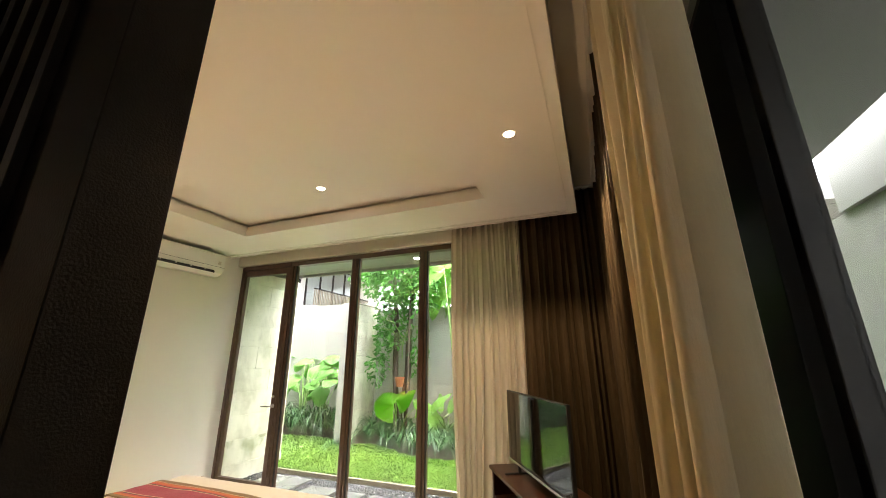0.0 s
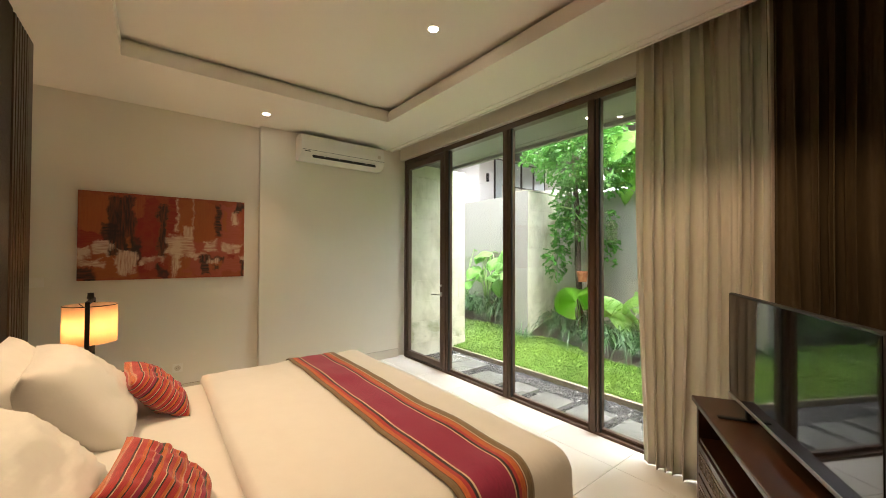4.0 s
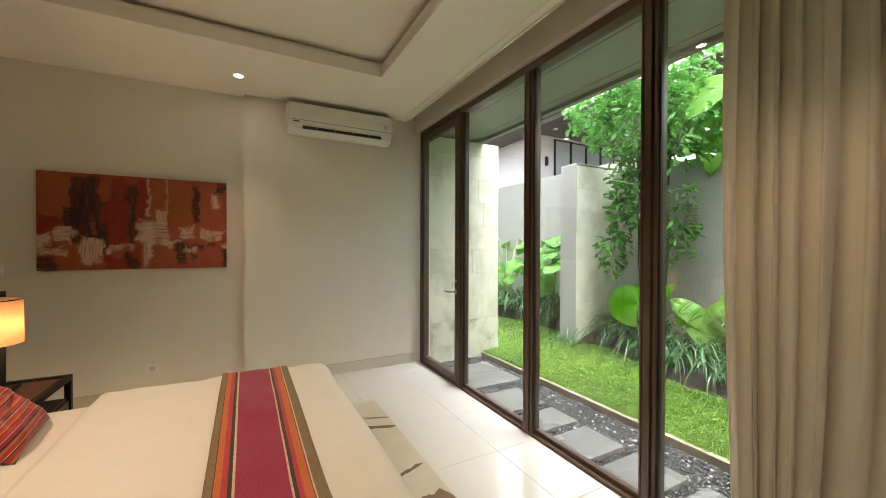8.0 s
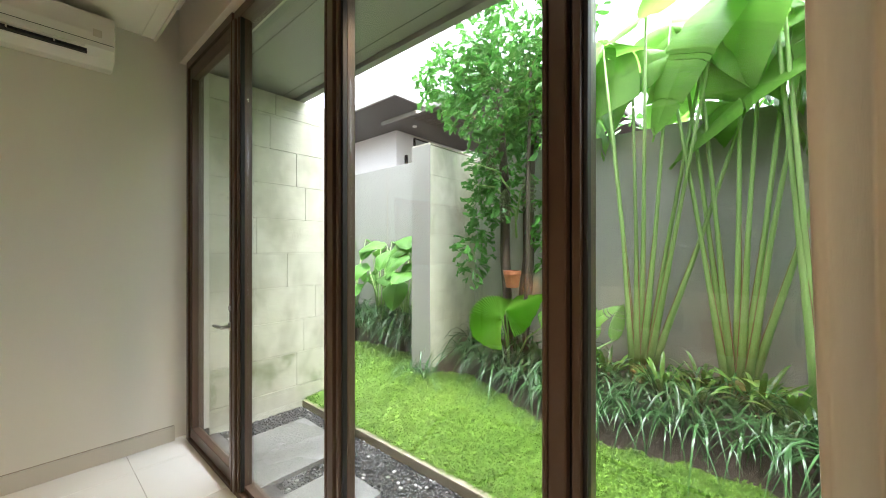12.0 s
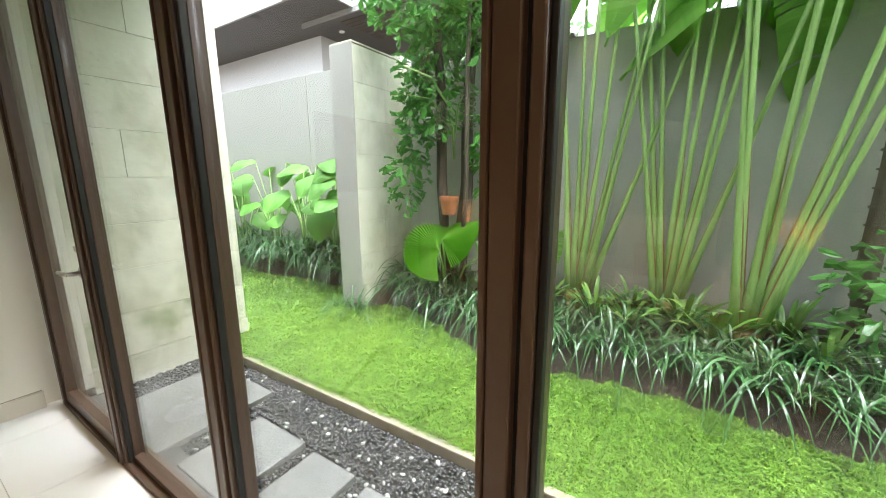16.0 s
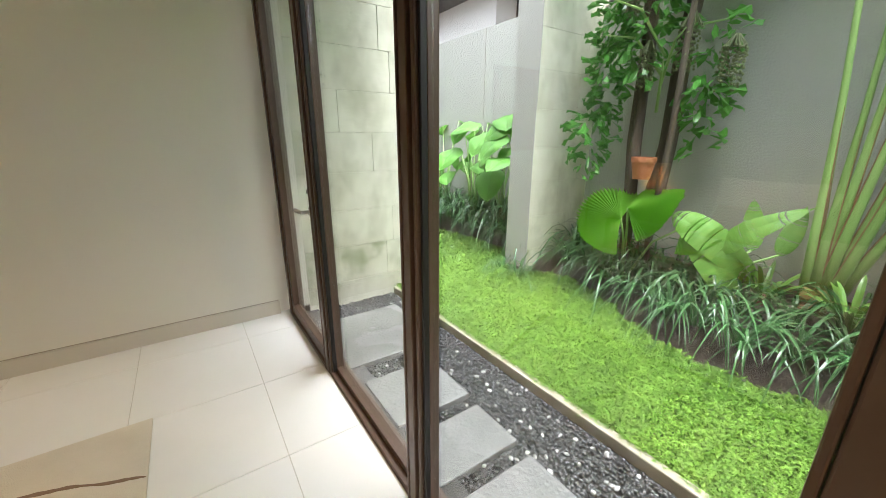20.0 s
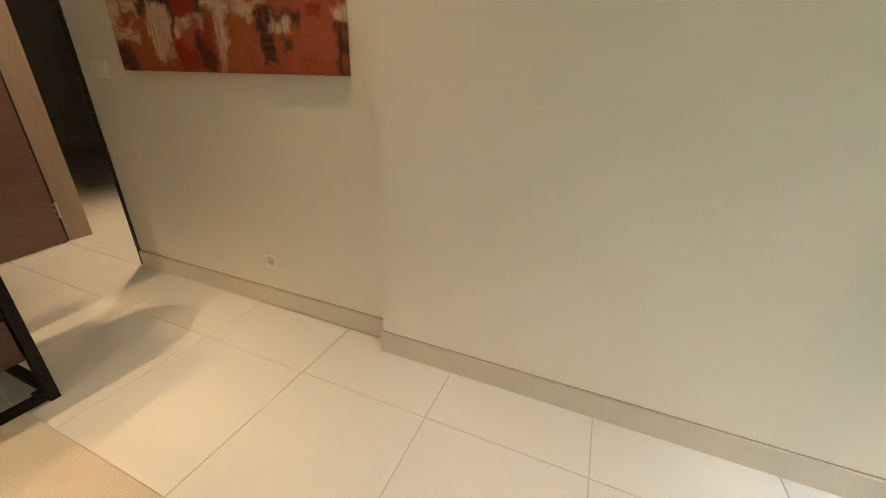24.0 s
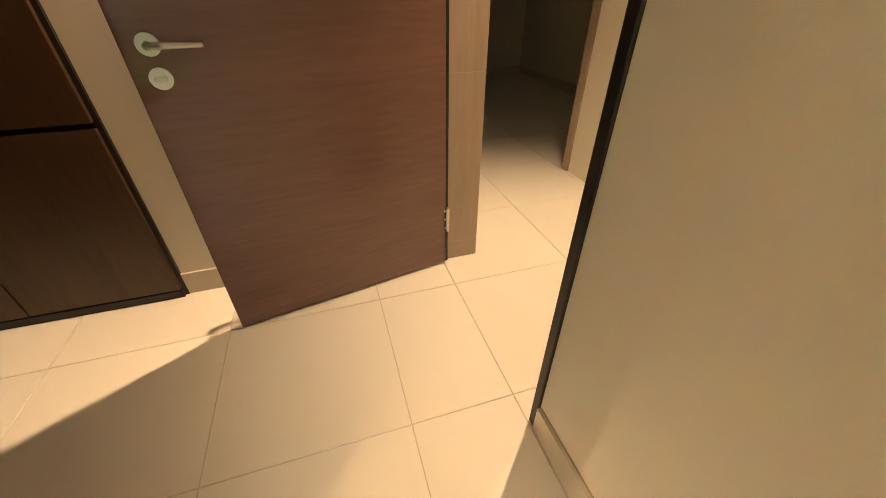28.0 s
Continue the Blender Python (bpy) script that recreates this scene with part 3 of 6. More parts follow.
structure("soffit_side", cube(-1.0, 4.56, -1.35, NY - 0.16, 2.84, 3.0), SOFFIT, "grey soffit over the side yard", "ceiling")
structure("soffit_joint", cube(5.19, 5.194, -3.5, 9.0, 2.8375, 2.8405), GASKET, "thin joint along the soffit edge", "trim")
structure("soffit_joint.001", cube(4.70, 4.703, -3.5, 9.0, 2.8375, 2.8405), GASKET, "thin joint along the soffit edge", "trim")

# ---- the room's things ----


def fixture(p, power, size=80, rim=0.039, lab="small round recessed ceiling downlight, switched on", aim=None, colour=(1.0, 0.71, 0.41), soft=0.012):
    dl = thing("downlight", lab, "downlight", p, group="ceiling downlights")
    x, y, z = p
    bm = bmesh.new()
    a = bmesh.ops.create_circle(bm, segments=28, radius=rim + 0.008, matrix=Matrix.Translation((x, y, z - 0.004)))["verts"]
    b = bmesh.ops.create_circle(bm, segments=28, radius=rim - 0.006, matrix=Matrix.Translation((x, y, z - 0.004)))["verts"]
    c = bmesh.ops.create_circle(bm, segments=28, radius=rim - 0.006, matrix=Matrix.Translation((x, y, z + 0.002)))["verts"]
    d = bmesh.ops.create_circle(bm, segments=28, radius=rim + 0.008, matrix=Matrix.Translation((x, y, z - 0.001)))["verts"]
    for k in range(28):
        j = (k + 1) % 28
        for r, s in ((a, b), (b, c), (d, a)):
            bm.faces.new((r[k], r[j], s[j], s[k]))
    part("rim", bm, PLASTIC, dl)
    bm = bmesh.new()
    bmesh.ops.create_circle(bm, cap_ends=True, segments=28, radius=rim - 0.007, matrix=Matrix.Translation((x, y, z - 0.002)) @ Matrix.Rotation(math.pi, 4, "X"))
    part("lens", bm, LED, dl)
    spot("downlight_beam", (x, y, z - 0.03), power, size, 1.0 if size < 80 else 0.75 if size < 120 else 0.3, colour, aim, soft)


for p, w, size in (((3.10, 2.43, CZ + 0.15), 0.75, 88), ((2.46, 4.47, CZ), 0.6, 66), ((2.66, 0.56, CZ), 1.2, 130), ((1.05, 2.66, CZ), 2.1, 98)):
    fixture(p, DOWN * w, size)
fixture((0.0, 5.53, 2.75), PASS * 1.35, 76)
fixture((-0.38, 4.42, CZ), PASS * 1.5, 84)
fixture((5.02, 2.35, 2.84), 4, 120, 0.05, "small round downlight in the grey soffit")


def slab_cloth(name, mat, xs, ys, top, seed, amp=0.006, parent=None, label="", thick=0.0):
    """A cloth laid over the bed: profile lists of (place, drop) along both axes."""
    bm = bmesh.new()
    grid = []
    for x, dx in xs:
        row = []
        for y, dy in ys:
            drop = min(0.47, math.hypot(dx, dy))
            w = noise.noise(Vector((x * 3.1, y * 2.3, seed))) * amp + noise.noise(Vector((x * 9, y * 5, seed + 7))) * amp * 0.45
            out = (0.035 * noise.noise(Vector(((x if dy > dx else y) * 7, drop * 1.5, seed))) + 0.012 * noise.noise(Vector((x * 15, y * 15, seed)))) * (drop / 0.4)
            row.append(bm.verts.new((x + (out if dx > 0.1 else 0), y + (out if dy > 0.1 else 0) * (1 if y > 2.35 else -1), top - drop + w)))
        grid.append(row)
    for r, s in zip(grid, grid[1:]):
        for k in range(len(r) - 1):
            bm.faces.new((r[k], s[k], s[k + 1], r[k + 1]))
    ob = part(name, bm, mat, parent, label, smooth=True)
    if thick:
        so = ob.modifiers.new("thickness", "SOLIDIFY")
        so.thickness, so.offset = thick, 1.0
    return ob


def edge_profile(lo, hi, n, r, low, open_lo=False, open_hi=False):
    pts = []
    if not open_lo:
        pts += [(lo - 0.012 * k / 5, r + (low - r) * k / 5) for k in range(5, 0, -1)]
        pts += [(lo + r * (1 - math.cos(a)), r * (1 - math.sin(a))) for a in [i * math.pi / 14 for i in range(0, 7)]]
    a0, a1 = lo + (0 if open_lo else r), hi - (0 if open_hi else r)
    pts += [(a0 + (a1 - a0) * i / n, 0.0) for i in range(n + 1)]
    if not open_hi:
        pts += [(hi - r * (1 - math.cos(a)), r * (1 - math.sin(a))) for a in [i * math.pi / 14 for i in range(6, -1, -1)]]
        pts += [(hi + 0.012 * k / 5, r + (low - r) * k / 5) for k in range(1, 6)]
    return pts


BY0, BY1 = 1.32, 3.40
bed = thing("bed", "wide double bed made up with rumpled white linen", "bed", (2.0, 2.36, 0))
part("bed_base", cube(0.90, 2.86, BY0 + 0.10, BY1 - 0.10, 0.06, 0.26, 0.02), BROWN, bed, "brown wooden bed base")
for x in (0.98, 2.78):
    for y in (BY0 + 0.2, BY1 - 0.2):
        part("leg", cube(x - 0.03, x + 0.03, y - 0.03, y + 0.03, 0.0, 0.06), BROWN, bed)
part("mattress", cube(0.89, 2.92, BY0 + 0.05, BY1 - 0.05, 0.26, 0.545, 0.05), LINEN, bed, "white mattress")
slab_cloth("sheet", LINEN, edge_profile(0.89, 1.98, 26, 0.05, 0.3, open_lo=True, open_hi=True), edge_profile(BY0 + 0.02, BY1 - 0.02, 40, 0.06, 0.34), 0.565, 3.0, 0.004, bed, "smooth white sheet")
slab_cloth("duvet", LINEN, [(1.838, 0.054), (1.832, 0.030), (1.838, 0.008), (1.86, 0.0)] + edge_profile(1.88, 3.02, 60, 0.10, 0.42, open_lo=True), edge_profile(BY0 - 0.03, BY1 + 0.03, 70, 0.10, 0.42), 0.612, 11.0, 0.013, bed, "white quilted duvet hanging over the foot", 0.012)


def stripes(name, axis, stops, repeat=1.0, offset=0.0, span=1.0, rough=0.85):
    """Woven stripes across one axis of the thing."""
    m = bpy.data.materials.new(name)
    m.use_nodes = True
    n, l = m.node_tree.nodes, m.node_tree.links
    b = n["Principled BSDF"]
    b.inputs["Roughness"].default_value = rough
    b.inputs["Sheen Weight"].default_value = 0.2
    tc = n.new("ShaderNodeTexCoord")
    sp = n.new("ShaderNodeSeparateXYZ")
    l.new(tc.outputs["Object"], sp.inputs[0])
    mr = n.new("ShaderNodeMapRange")
    mr.clamp = False
    mr.inputs["From Min"].default_value, mr.inputs["From Max"].default_value = offset, offset + span
    l.new(sp.outputs[axis], mr.inputs["Value"])
    fr = n.new("ShaderNodeMath")
    fr.operation, fr.inputs[1].default_value = "MULTIPLY", repeat
    l.new(mr.outputs[0], fr.inputs[0])
    fx = n.new("ShaderNodeMath")
    fx.operation = "FRACT"
    l.new(fr.outputs[0], fx.inputs[0])
    cr = n.new("ShaderNodeValToRGB")
    cr.color_ramp.interpolation = "CONSTANT"
    els = cr.color_ramp.elements
    els[0].position, els[0].color = 0.0, (*stops[0][1], 1)
    els[1].position, els[1].color = stops[1][0], (*stops[1][1], 1)
    for p, c in stops[2:]:
        els.new(p).color = (*c, 1)
    l.new(fx.outputs[0], cr.inputs[0])
    tx = n.new("ShaderNodeTexNoise")
    tx.inputs["Scale"].default_value = 60
    mp = n.new("ShaderNodeMapping")
    mp.inputs["Scale"].default_value = (12, 0.6, 1) if axis == 0 else (1, 6, 1)
    l.new(tc.outputs["Object"], mp.inputs[0])
    l.new(mp.outputs[0], tx.inputs["Vector"])
    mv = n.new("ShaderNodeMapRange")
    mv.inputs["From Min"].default_value, mv.inputs["From Max"].default_value = 0.3, 0.7
    mv.inputs["To Min"].default_value, mv.inputs["To Max"].default_value = 0.7, 1.25
    l.new(tx.outputs["Fac"], mv.inputs["Value"])
    hs = n.new("ShaderNodeHueSaturation")
    l.new(cr.outputs[0], hs.inputs["Color"])
    l.new(mv.outputs[0], hs.inputs["Value"])
    l.new(hs.outputs[0], b.inputs["Base Color"])
    bp = n.new("ShaderNodeBump")
    bp.inputs["Strength"].default_value, bp.inputs["Distance"].default_value = 0.25, 0.003
    l.new(tx.outputs["Fac"], bp.inputs["Height"])
    l.new(bp.outputs[0], b.inputs["Normal"])
    return m


TAUPE, ORANGE, CRIM, DARKC, CREAM, REDC = (0.19, 0.13, 0.065), (0.50, 0.12, 0.025), (0.27, 0.012, 0.055), (0.035, 0.016, 0.018), (0.60, 0.45, 0.30), (0.40, 0.03, 0.03)
RUNMAT = stripes("woven_runner", 0, [(0, TAUPE), (0.085, DARKC), (0.092, ORANGE), (0.15, REDC), (0.20, DARKC), (0.235, CREAM), (0.258, CRIM), (0.70, CREAM), (0.722, DARKC), (0.757, REDC), (0.80, ORANGE), (0.875, DARKC), (0.882, CREAM), (0.895, TAUPE)], 1.0, 2.385, 0.365)
run = slab_cloth("bed_runner", RUNMAT, [(2.39 + 0.36 * i / 26, 0.0) for i in range(27)], edge_profile(BY0 - 0.045, BY1 + 0.045, 70, 0.105, 0.40), 0.6295, 11.0, 0.013, None, "", 0.005)
tagged(run, "crimson, orange and taupe striped woven bed runner", "bed runner")


def pillow_mesh(w, h, t, seed, n=34):
    bm = bmesh.new()
    sides = []
    for s in (1, -1):
        g = []
        for i in range(n + 1):
            r = []
            for j in range(n + 1):
                u, v = i / n * 2 - 1, j / n * 2 - 1
                th = t / 2 * (max(0, 1 - abs(u) ** 3.2) ** 0.55) * (max(0, 1 - abs(v) ** 3.2) ** 0.55)
                pin = 1 - 0.07 * (1 - abs(u * v))
                th *= 1 + 0.16 * noise.noise(Vector((u * 1.7, v * 1.7, seed + s)))
                th += (0.016 * noise.noise(Vector((u * 5 + v * 2, v * 3, seed + s * 3))) + 0.009 * noise.noise(Vector((u * 13, v * 6 + u * 4, seed + s)))) * (1 - max(abs(u), abs(v)) ** 3)
                r.append(bm.verts.new((u * w / 2 * (1 - 0.06 * (1 - v * v) * abs(u)), v * h / 2 * (1 - 0.06 * (1 - u * u) * abs(v)), s * th)))
            g.append(r)
        sides.append(g)
    for s, g in zip((1, -1), sides):
        for i in range(n):
            for j in range(n):
                q = (g[i][j], g[i + 1][j], g[i + 1][j + 1], g[i][j + 1])
                bm.faces.new(q if s > 0 else tuple(reversed(q)))
    bmesh.ops.remove_doubles(bm, verts=bm.verts, dist=0.0008)
    return bm


def pillow(name, lab, mat, p, tilt, turn, size, seed, group, spin=0):
    ob = tagged(part(name, pillow_mesh(*size, seed), mat, smooth=True), lab, "pillow" if name == "pillow" else "cushion", group)
    ob.matrix_basis = Matrix.Translation(p) @ Matrix.Rotation(radians(turn), 4, "Z") @ Matrix.Rotation(radians(tilt), 4, "Y") @ Matrix.Rotation(radians(spin), 4, "Z")
    return ob


for y, s in ((2.98, 1), (1.82, 2)):
    pillow("pillow", "plump white bed pillow against the headboard", LINEN, (1.05, y, 0.765), 66, 0, (0.52, 0.78, 0.22), s, "bed pillows")
pillow("pillow", "plump white pillow leaning on the back pillow", LINEN, (1.27, 2.90, 0.745), 52, 6, (0.54, 0.72, 0.31), 3, "bed pillows")
pillow("pillow", "plump white pillow leaning on the back pillow", LINEN, (1.22, 1.87, 0.735), 50, -6, (0.54, 0.72, 0.31), 4, "bed pillows")
PINKC = (0.52, 0.25, 0.17)
CUSH = stripes("striped_cushion", 0, [(0, REDC), (0.05, ORANGE), (0.09, PINKC), (0.11, REDC), (0.20, DARKC), (0.225, CREAM), (0.24, REDC), (0.32, ORANGE), (0.37, DARKC), (0.385, REDC), (0.47, PINKC), (0.49, CRIM), (0.56, DARKC), (0.60, ORANGE), (0.66, REDC), (0.74, CREAM), (0.755, DARKC), (0.78, REDC), (0.86, ORANGE), (0.91, PINKC), (0.925, DARKC), (0.95, REDC)], 2.0, -0.18, 0.36)
pillow("cushion", "small red cushion with dark and cream stripes", CUSH, (1.575, 2.985, 0.690), 44, 4, (0.35, 0.43, 0.15), 6, "striped cushions", 3)
pillow("cushion", "small red cushion with dark and cream stripes", CUSH, (1.58, 1.83, 0.690), 44, -5, (0.35, 0.43, 0.15), 8, "striped cushions", -4)

# rug with brushed brown strokes
rug = thing("rug", "cream woollen rug with brown brushstroke lines, under the bed", "rug", (2.4, 2.3, 0))
RUGM = material("rug_wool", (0.66, 0.595, 0.48), 0.95, second=(0.58, 0.52, 0.415), scale=7, amount=0.8, bump=0.5, bump_scale=220, lowscale=1.5)
RUGB = material("rug_brown_wool", (0.23, 0.15, 0.095), 0.95, second=(0.18, 0.115, 0.07), scale=9, amount=0.8, bump=0.5, bump_scale=220)
part("carpet", cube(1.30, 3.55, 0.70, 4.02, 0.001, 0.013, 0.004), RUGM, rug)


def stroke(y0, y1, w, seed, x0=1.9, x1=3.545):
    bm = bmesh.new()
    prev = None
    n = 60
    for i in range(n + 1):
        f = i / n
        x = x0 + (x1 - x0) * f
        y = y0 + (y1 - y0) * f + 0.02 * noise.noise(Vector((f * 4, seed, 0)))
        ww = w * (0.75 + 0.5 * noise.noise(Vector((f * 9, seed, 3))) + 0.25 * noise.noise(Vector((f * 30, seed, 5))))
        ww *= min(1, f * 6 + 0.2) * min(1, (1 - f) * 9 + 0.35)
        q = [bm.verts.new((x, y + s * ww, z)) for s, z in ((-1, 0.0125), (-0.9, 0.0152), (0.9, 0.0152), (1, 0.0125))]
        if prev:
            for k in range(3):
                bm.faces.new((prev[k], q[k], q[k + 1], prev[k + 1]))
        prev = q
    part("brown_stroke", bm, RUGB, rug)


stroke(3.89, 3.62, 0.011, 1.0, 2.88)
stroke(3.70, 3.46, 0.030, 2.0, 2.80)
stroke(2.82, 2.91, 0.018, 3.0, 3.22, 3.52)
stroke(2.60, 2.52, 0.12, 4.0, 2.9)
stroke(2.32, 2.40, 0.02, 7.0, 2.8)
stroke(1.9, 2.05, 0.02, 5.0)
stroke(1.3, 1.22, 0.07, 6.0)
stroke(1.12, 1.02, 0.015, 8.0)

# air conditioner
ac = thing("air_conditioner", "white wall-mounted split air conditioner with an open dark outlet", "air conditioner", (3.42, AY, 2.56))
bm = bmesh.new()
prof = [(0.0, 2.565), (-0.10, 2.56), (-0.175, 2.592), (-0.205, 2.64), (-0.215, 2.72), (-0.205, 2.83), (-0.185, 2.85), (0.0, 2.85)]
rings = [[bm.verts.new((x, AY + y * k, z)) for y, z in prof] for x, k in ((2.884, 0.93), (2.892, 1.0), (3.962, 1.0), (3.970, 0.93))]
for r, s in zip(rings, rings[1:]):
    for k in range(len(prof)):
        bm.faces.new((r[k], s[k], s[(k + 1) % len(prof)], r[(k + 1) % len(prof)]))
bm.faces.new(rings[0])
bm.faces.new(list(reversed(rings[-1])))
bmesh.ops.recalc_face_normals(bm, faces=bm.faces)
part("casing", bm, PLASTIC, ac)
tilt = Matrix.Translation((0, AY - 0.185, 2.612)) @ Matrix.Rotation(radians(-35), 4, "X")
part("outlet", cube(3.02, 3.84, -0.012, 0.004, -0.030, 0.030, 0.003, tilt), VENT, ac, "dark open air outlet")
part("louvre", cube(3.03, 3.83, -0.030, -0.024, -0.006, 0.020, 0.002, tilt), PLASTIC, ac)
for k in range(4):
    part("vane", cube(3.16 + k * 0.18, 3.166 + k * 0.18, -0.026, 0.0, -0.02, 0.02, 0, tilt), PLASTIC, ac)
part("seam", cube(2.894, 3.96, AY - 0.2162, AY - 0.2142, 2.667, 2.670), VENT, ac)
part("badge", cube(3.865, 3.905, AY - 0.2185, AY - 0.213, 2.70, 2.745, 0.002), SKIRT, ac, "small grey badge")
part("marking", cube(2.93, 2.99, AY - 0.2150, AY - 0.205, 2.648, 2.656), VENT, ac, "tiny dark maker's mark")

# painting
pic = thing("painting", "unframed abstract canvas in reds, oranges and cream", "painting", (1.68, PY - 0.02, 1.61))


PIGMENTS = [(0.035, 0.016, 0.011), (0.36, 0.095, 0.022), (0.27, 0.018, 0.010), (0.62, 0.44, 0.31), (0.38, 0.085, 0.05)]


def brushwork(strokes, x0, x1, z0, z1, y):
    """Oil paint on canvas: soft-edged ragged strokes laid over one another."""
    m = bpy.data.materials.new("oil_paint")
    m.use_nodes = True
    n, l = m.node_tree.nodes, m.node_tree.links
    b = n["Principled BSDF"]
    b.inputs["Roughness"].default_value = 0.5
    tc = n.new("ShaderNodeTexCoord")

    def tex(scale, size, detail=6.0):
        mp = n.new("ShaderNodeMapping")
        mp.inputs["Scale"].default_value = size
        l.new(tc.outputs["Object"], mp.inputs["Vector"])
        t = n.new("ShaderNodeTexNoise")
        t.inputs["Scale"].default_value, t.inputs["Detail"].default_value = scale, detail
        l.new(mp.outputs[0], t.inputs["Vector"])
        return t

    def vec(op, a, c):
        v = n.new("ShaderNodeVectorMath")
        v.operation = op
        l.new(a, v.inputs[0])
        if c is not None:
            v.inputs[1].default_value = c
        return v.outputs[0]

    wob, fine = tex(9.0, (1, 1, 1)), tex(45.0, (1, 1, 1.0))
    off = vec("MULTIPLY", vec("SUBTRACT", wob.outputs["Color"], (0.5, 0.5, 0.5)), (0.13, 0.0, 0.16))
    off2 = vec("MULTIPLY", vec("SUBTRACT", fine.outputs["Color"], (0.5, 0.5, 0.5)), (0.03, 0.0, 0.045))
    p = n.new("ShaderNodeVectorMath")
    l.new(tc.outputs["Object"], p.inputs[0])
    l.new(off, p.inputs[1])
    q = n.new("ShaderNodeVectorMath")
    l.new(p.outputs[0], q.inputs[0])
    l.new(off2, q.inputs[1])
    streak = [tex(1.0, (70, 1, 7)), tex(1.0, (9, 1, 60)), tex(14.0, (1, 1, 1))]
    ground = n.new("ShaderNodeMix")
    ground.data_type = "RGBA"
    ground.inputs["A"].default_value, ground.inputs["B"].default_value = (0.27, 0.030, 0.012, 1), (0.36, 0.10, 0.024, 1)
    l.new(streak[2].outputs["Fac"], ground.inputs["Factor"])
    out = ground.outputs["Result"]
    w, h = x1 - x0, z1 - z0
    for i, (k, u0, u1, v0, v1) in enumerate(strokes):
        c = (x0 + (u0 + u1) / 2 * w, y, z0 + (v0 + v1) / 2 * h)
        d = vec("SUBTRACT", vec("ABSOLUTE", vec("SUBTRACT", q.outputs[0], c), None), ((u1 - u0) / 2 * w, 9.0, (v1 - v0) / 2 * h))
        sp = n.new("ShaderNodeSeparateXYZ")
        l.new(d, sp.inputs[0])
        mx = n.new("ShaderNodeMath")
        mx.operation = "MAXIMUM"
        l.new(sp.outputs[0], mx.inputs[0])
        l.new(sp.outputs[2], mx.inputs[1])
        mr = n.new("ShaderNodeMapRange")
        mr.interpolation_type = "SMOOTHSTEP"
        mr.inputs["From Min"].default_value, mr.inputs["From Max"].default_value = 0.012, -0.016
        l.new(mx.outputs[0], mr.inputs["Value"])
        st = n.new("ShaderNodeMapRange")
        st.inputs["From Min"].default_value, st.inputs["From Max"].default_value = 0.30, 0.58
        st.inputs["To Min"].default_value = 0.15 if k == 3 else 0.45
        l.new(streak[(i + (k == 3)) % 3].outputs["Fac"], st.inputs["Value"])
        f = n.new("ShaderNodeMath")
        f.operation = "MULTIPLY"
        l.new(mr.outputs[0], f.inputs[0])
        l.new(st.outputs[0], f.inputs[1])
        mix = n.new("ShaderNodeMix")
        mix.data_type = "RGBA"
        mix.inputs["B"].default_value = (*PIGMENTS[k], 1)
        l.new(f.outputs[0], mix.inputs["Factor"])
        l.new(out, mix.inputs["A"])
        out = mix.outputs["Result"]
    l.new(out, b.inputs["Base Color"])
    bp = n.new("ShaderNodeBump")
    bp.inputs["Strength"].default_value, bp.inputs["Distance"].default_value = 0.35, 0.003
    l.new(streak[0].outputs["Fac"], bp.inputs["Height"])
    l.new(bp.outputs[0], b.inputs["Normal"])
    return m


PX0, PX1, PZ0, PZ1 = 1.017, 2.35, 1.20, 2.02
STROKES = [(1, 0.0, 0.16, 0.54, 0.99), (2, 0.0, 0.14, 0.36, 0.55), (2, 0.30, 0.43, 0.22, 0.97), (1, 0.30, 0.36, 0.70, 0.98), (2, 0.48, 0.54, 0.48, 0.98), (1, 0.55, 0.65, 0.55, 0.98),
           (1, 0.66, 0.79, 0.42, 0.96), (4, 0.82, 0.98, 0.05, 0.97), (4, 0.60, 0.84, 0.02, 0.45), (0, 0.15, 0.30, 0.28, 0.97), (0, 0.12, 0.20, 0.44, 0.66), (0, 0.28, 0.33, 0.18, 0.5), (0, 0.43, 0.48, 0.24, 0.88), (0, 0.79, 0.83, 0.5, 0.95),
           (1, 0.84, 0.88, 0.60, 0.86), (3, 0.535, 0.55, 0.6, 0.99), (3, 0.648, 0.655, 0.6, 0.98), (0, 0.93, 0.997, 0.86, 0.99), (0, 0.97, 0.997, 0.0, 0.25), (1, 0.10, 0.23, 0.02, 0.29), (2, 0.32, 0.5, 0.02, 0.22), (1, 0.54, 0.63, 0.01, 0.28),
           (0, 0.0, 0.09, 0.0, 0.13), (0, 0.42, 0.50, 0.03, 0.13), (0, 0.69, 0.85, 0.17, 0.27), (0, 0.70, 0.76, 0.03, 0.2), (1, 0.76, 0.83, 0.08, 0.21),
           (3, 0.47, 0.65, 0.30, 0.50), (3, 0.50, 0.56, 0.26, 0.56), (3, 0.58, 0.65, 0.48, 0.66), (3, 0.73, 0.81, 0.33, 0.46), (3, 0.85, 0.93, 0.33, 0.45), (3, 0.92, 0.96, 0.70, 0.87), (3, 0.07, 0.16, 0.28, 0.44), (3, 0.0, 0.06, 0.25, 0.38),
           (3, 0.20, 0.31, 0.08, 0.33), (3, 0.0, 0.13, 0.15, 0.22), (3, 0.33, 0.48, 0.18, 0.26), (3, 0.52, 0.555, 0.02, 0.30), (4, 0.36, 0.44, 0.10, 0.19), (3, 0.58, 0.74, 0.27, 0.31)]
rng = random.Random(4)
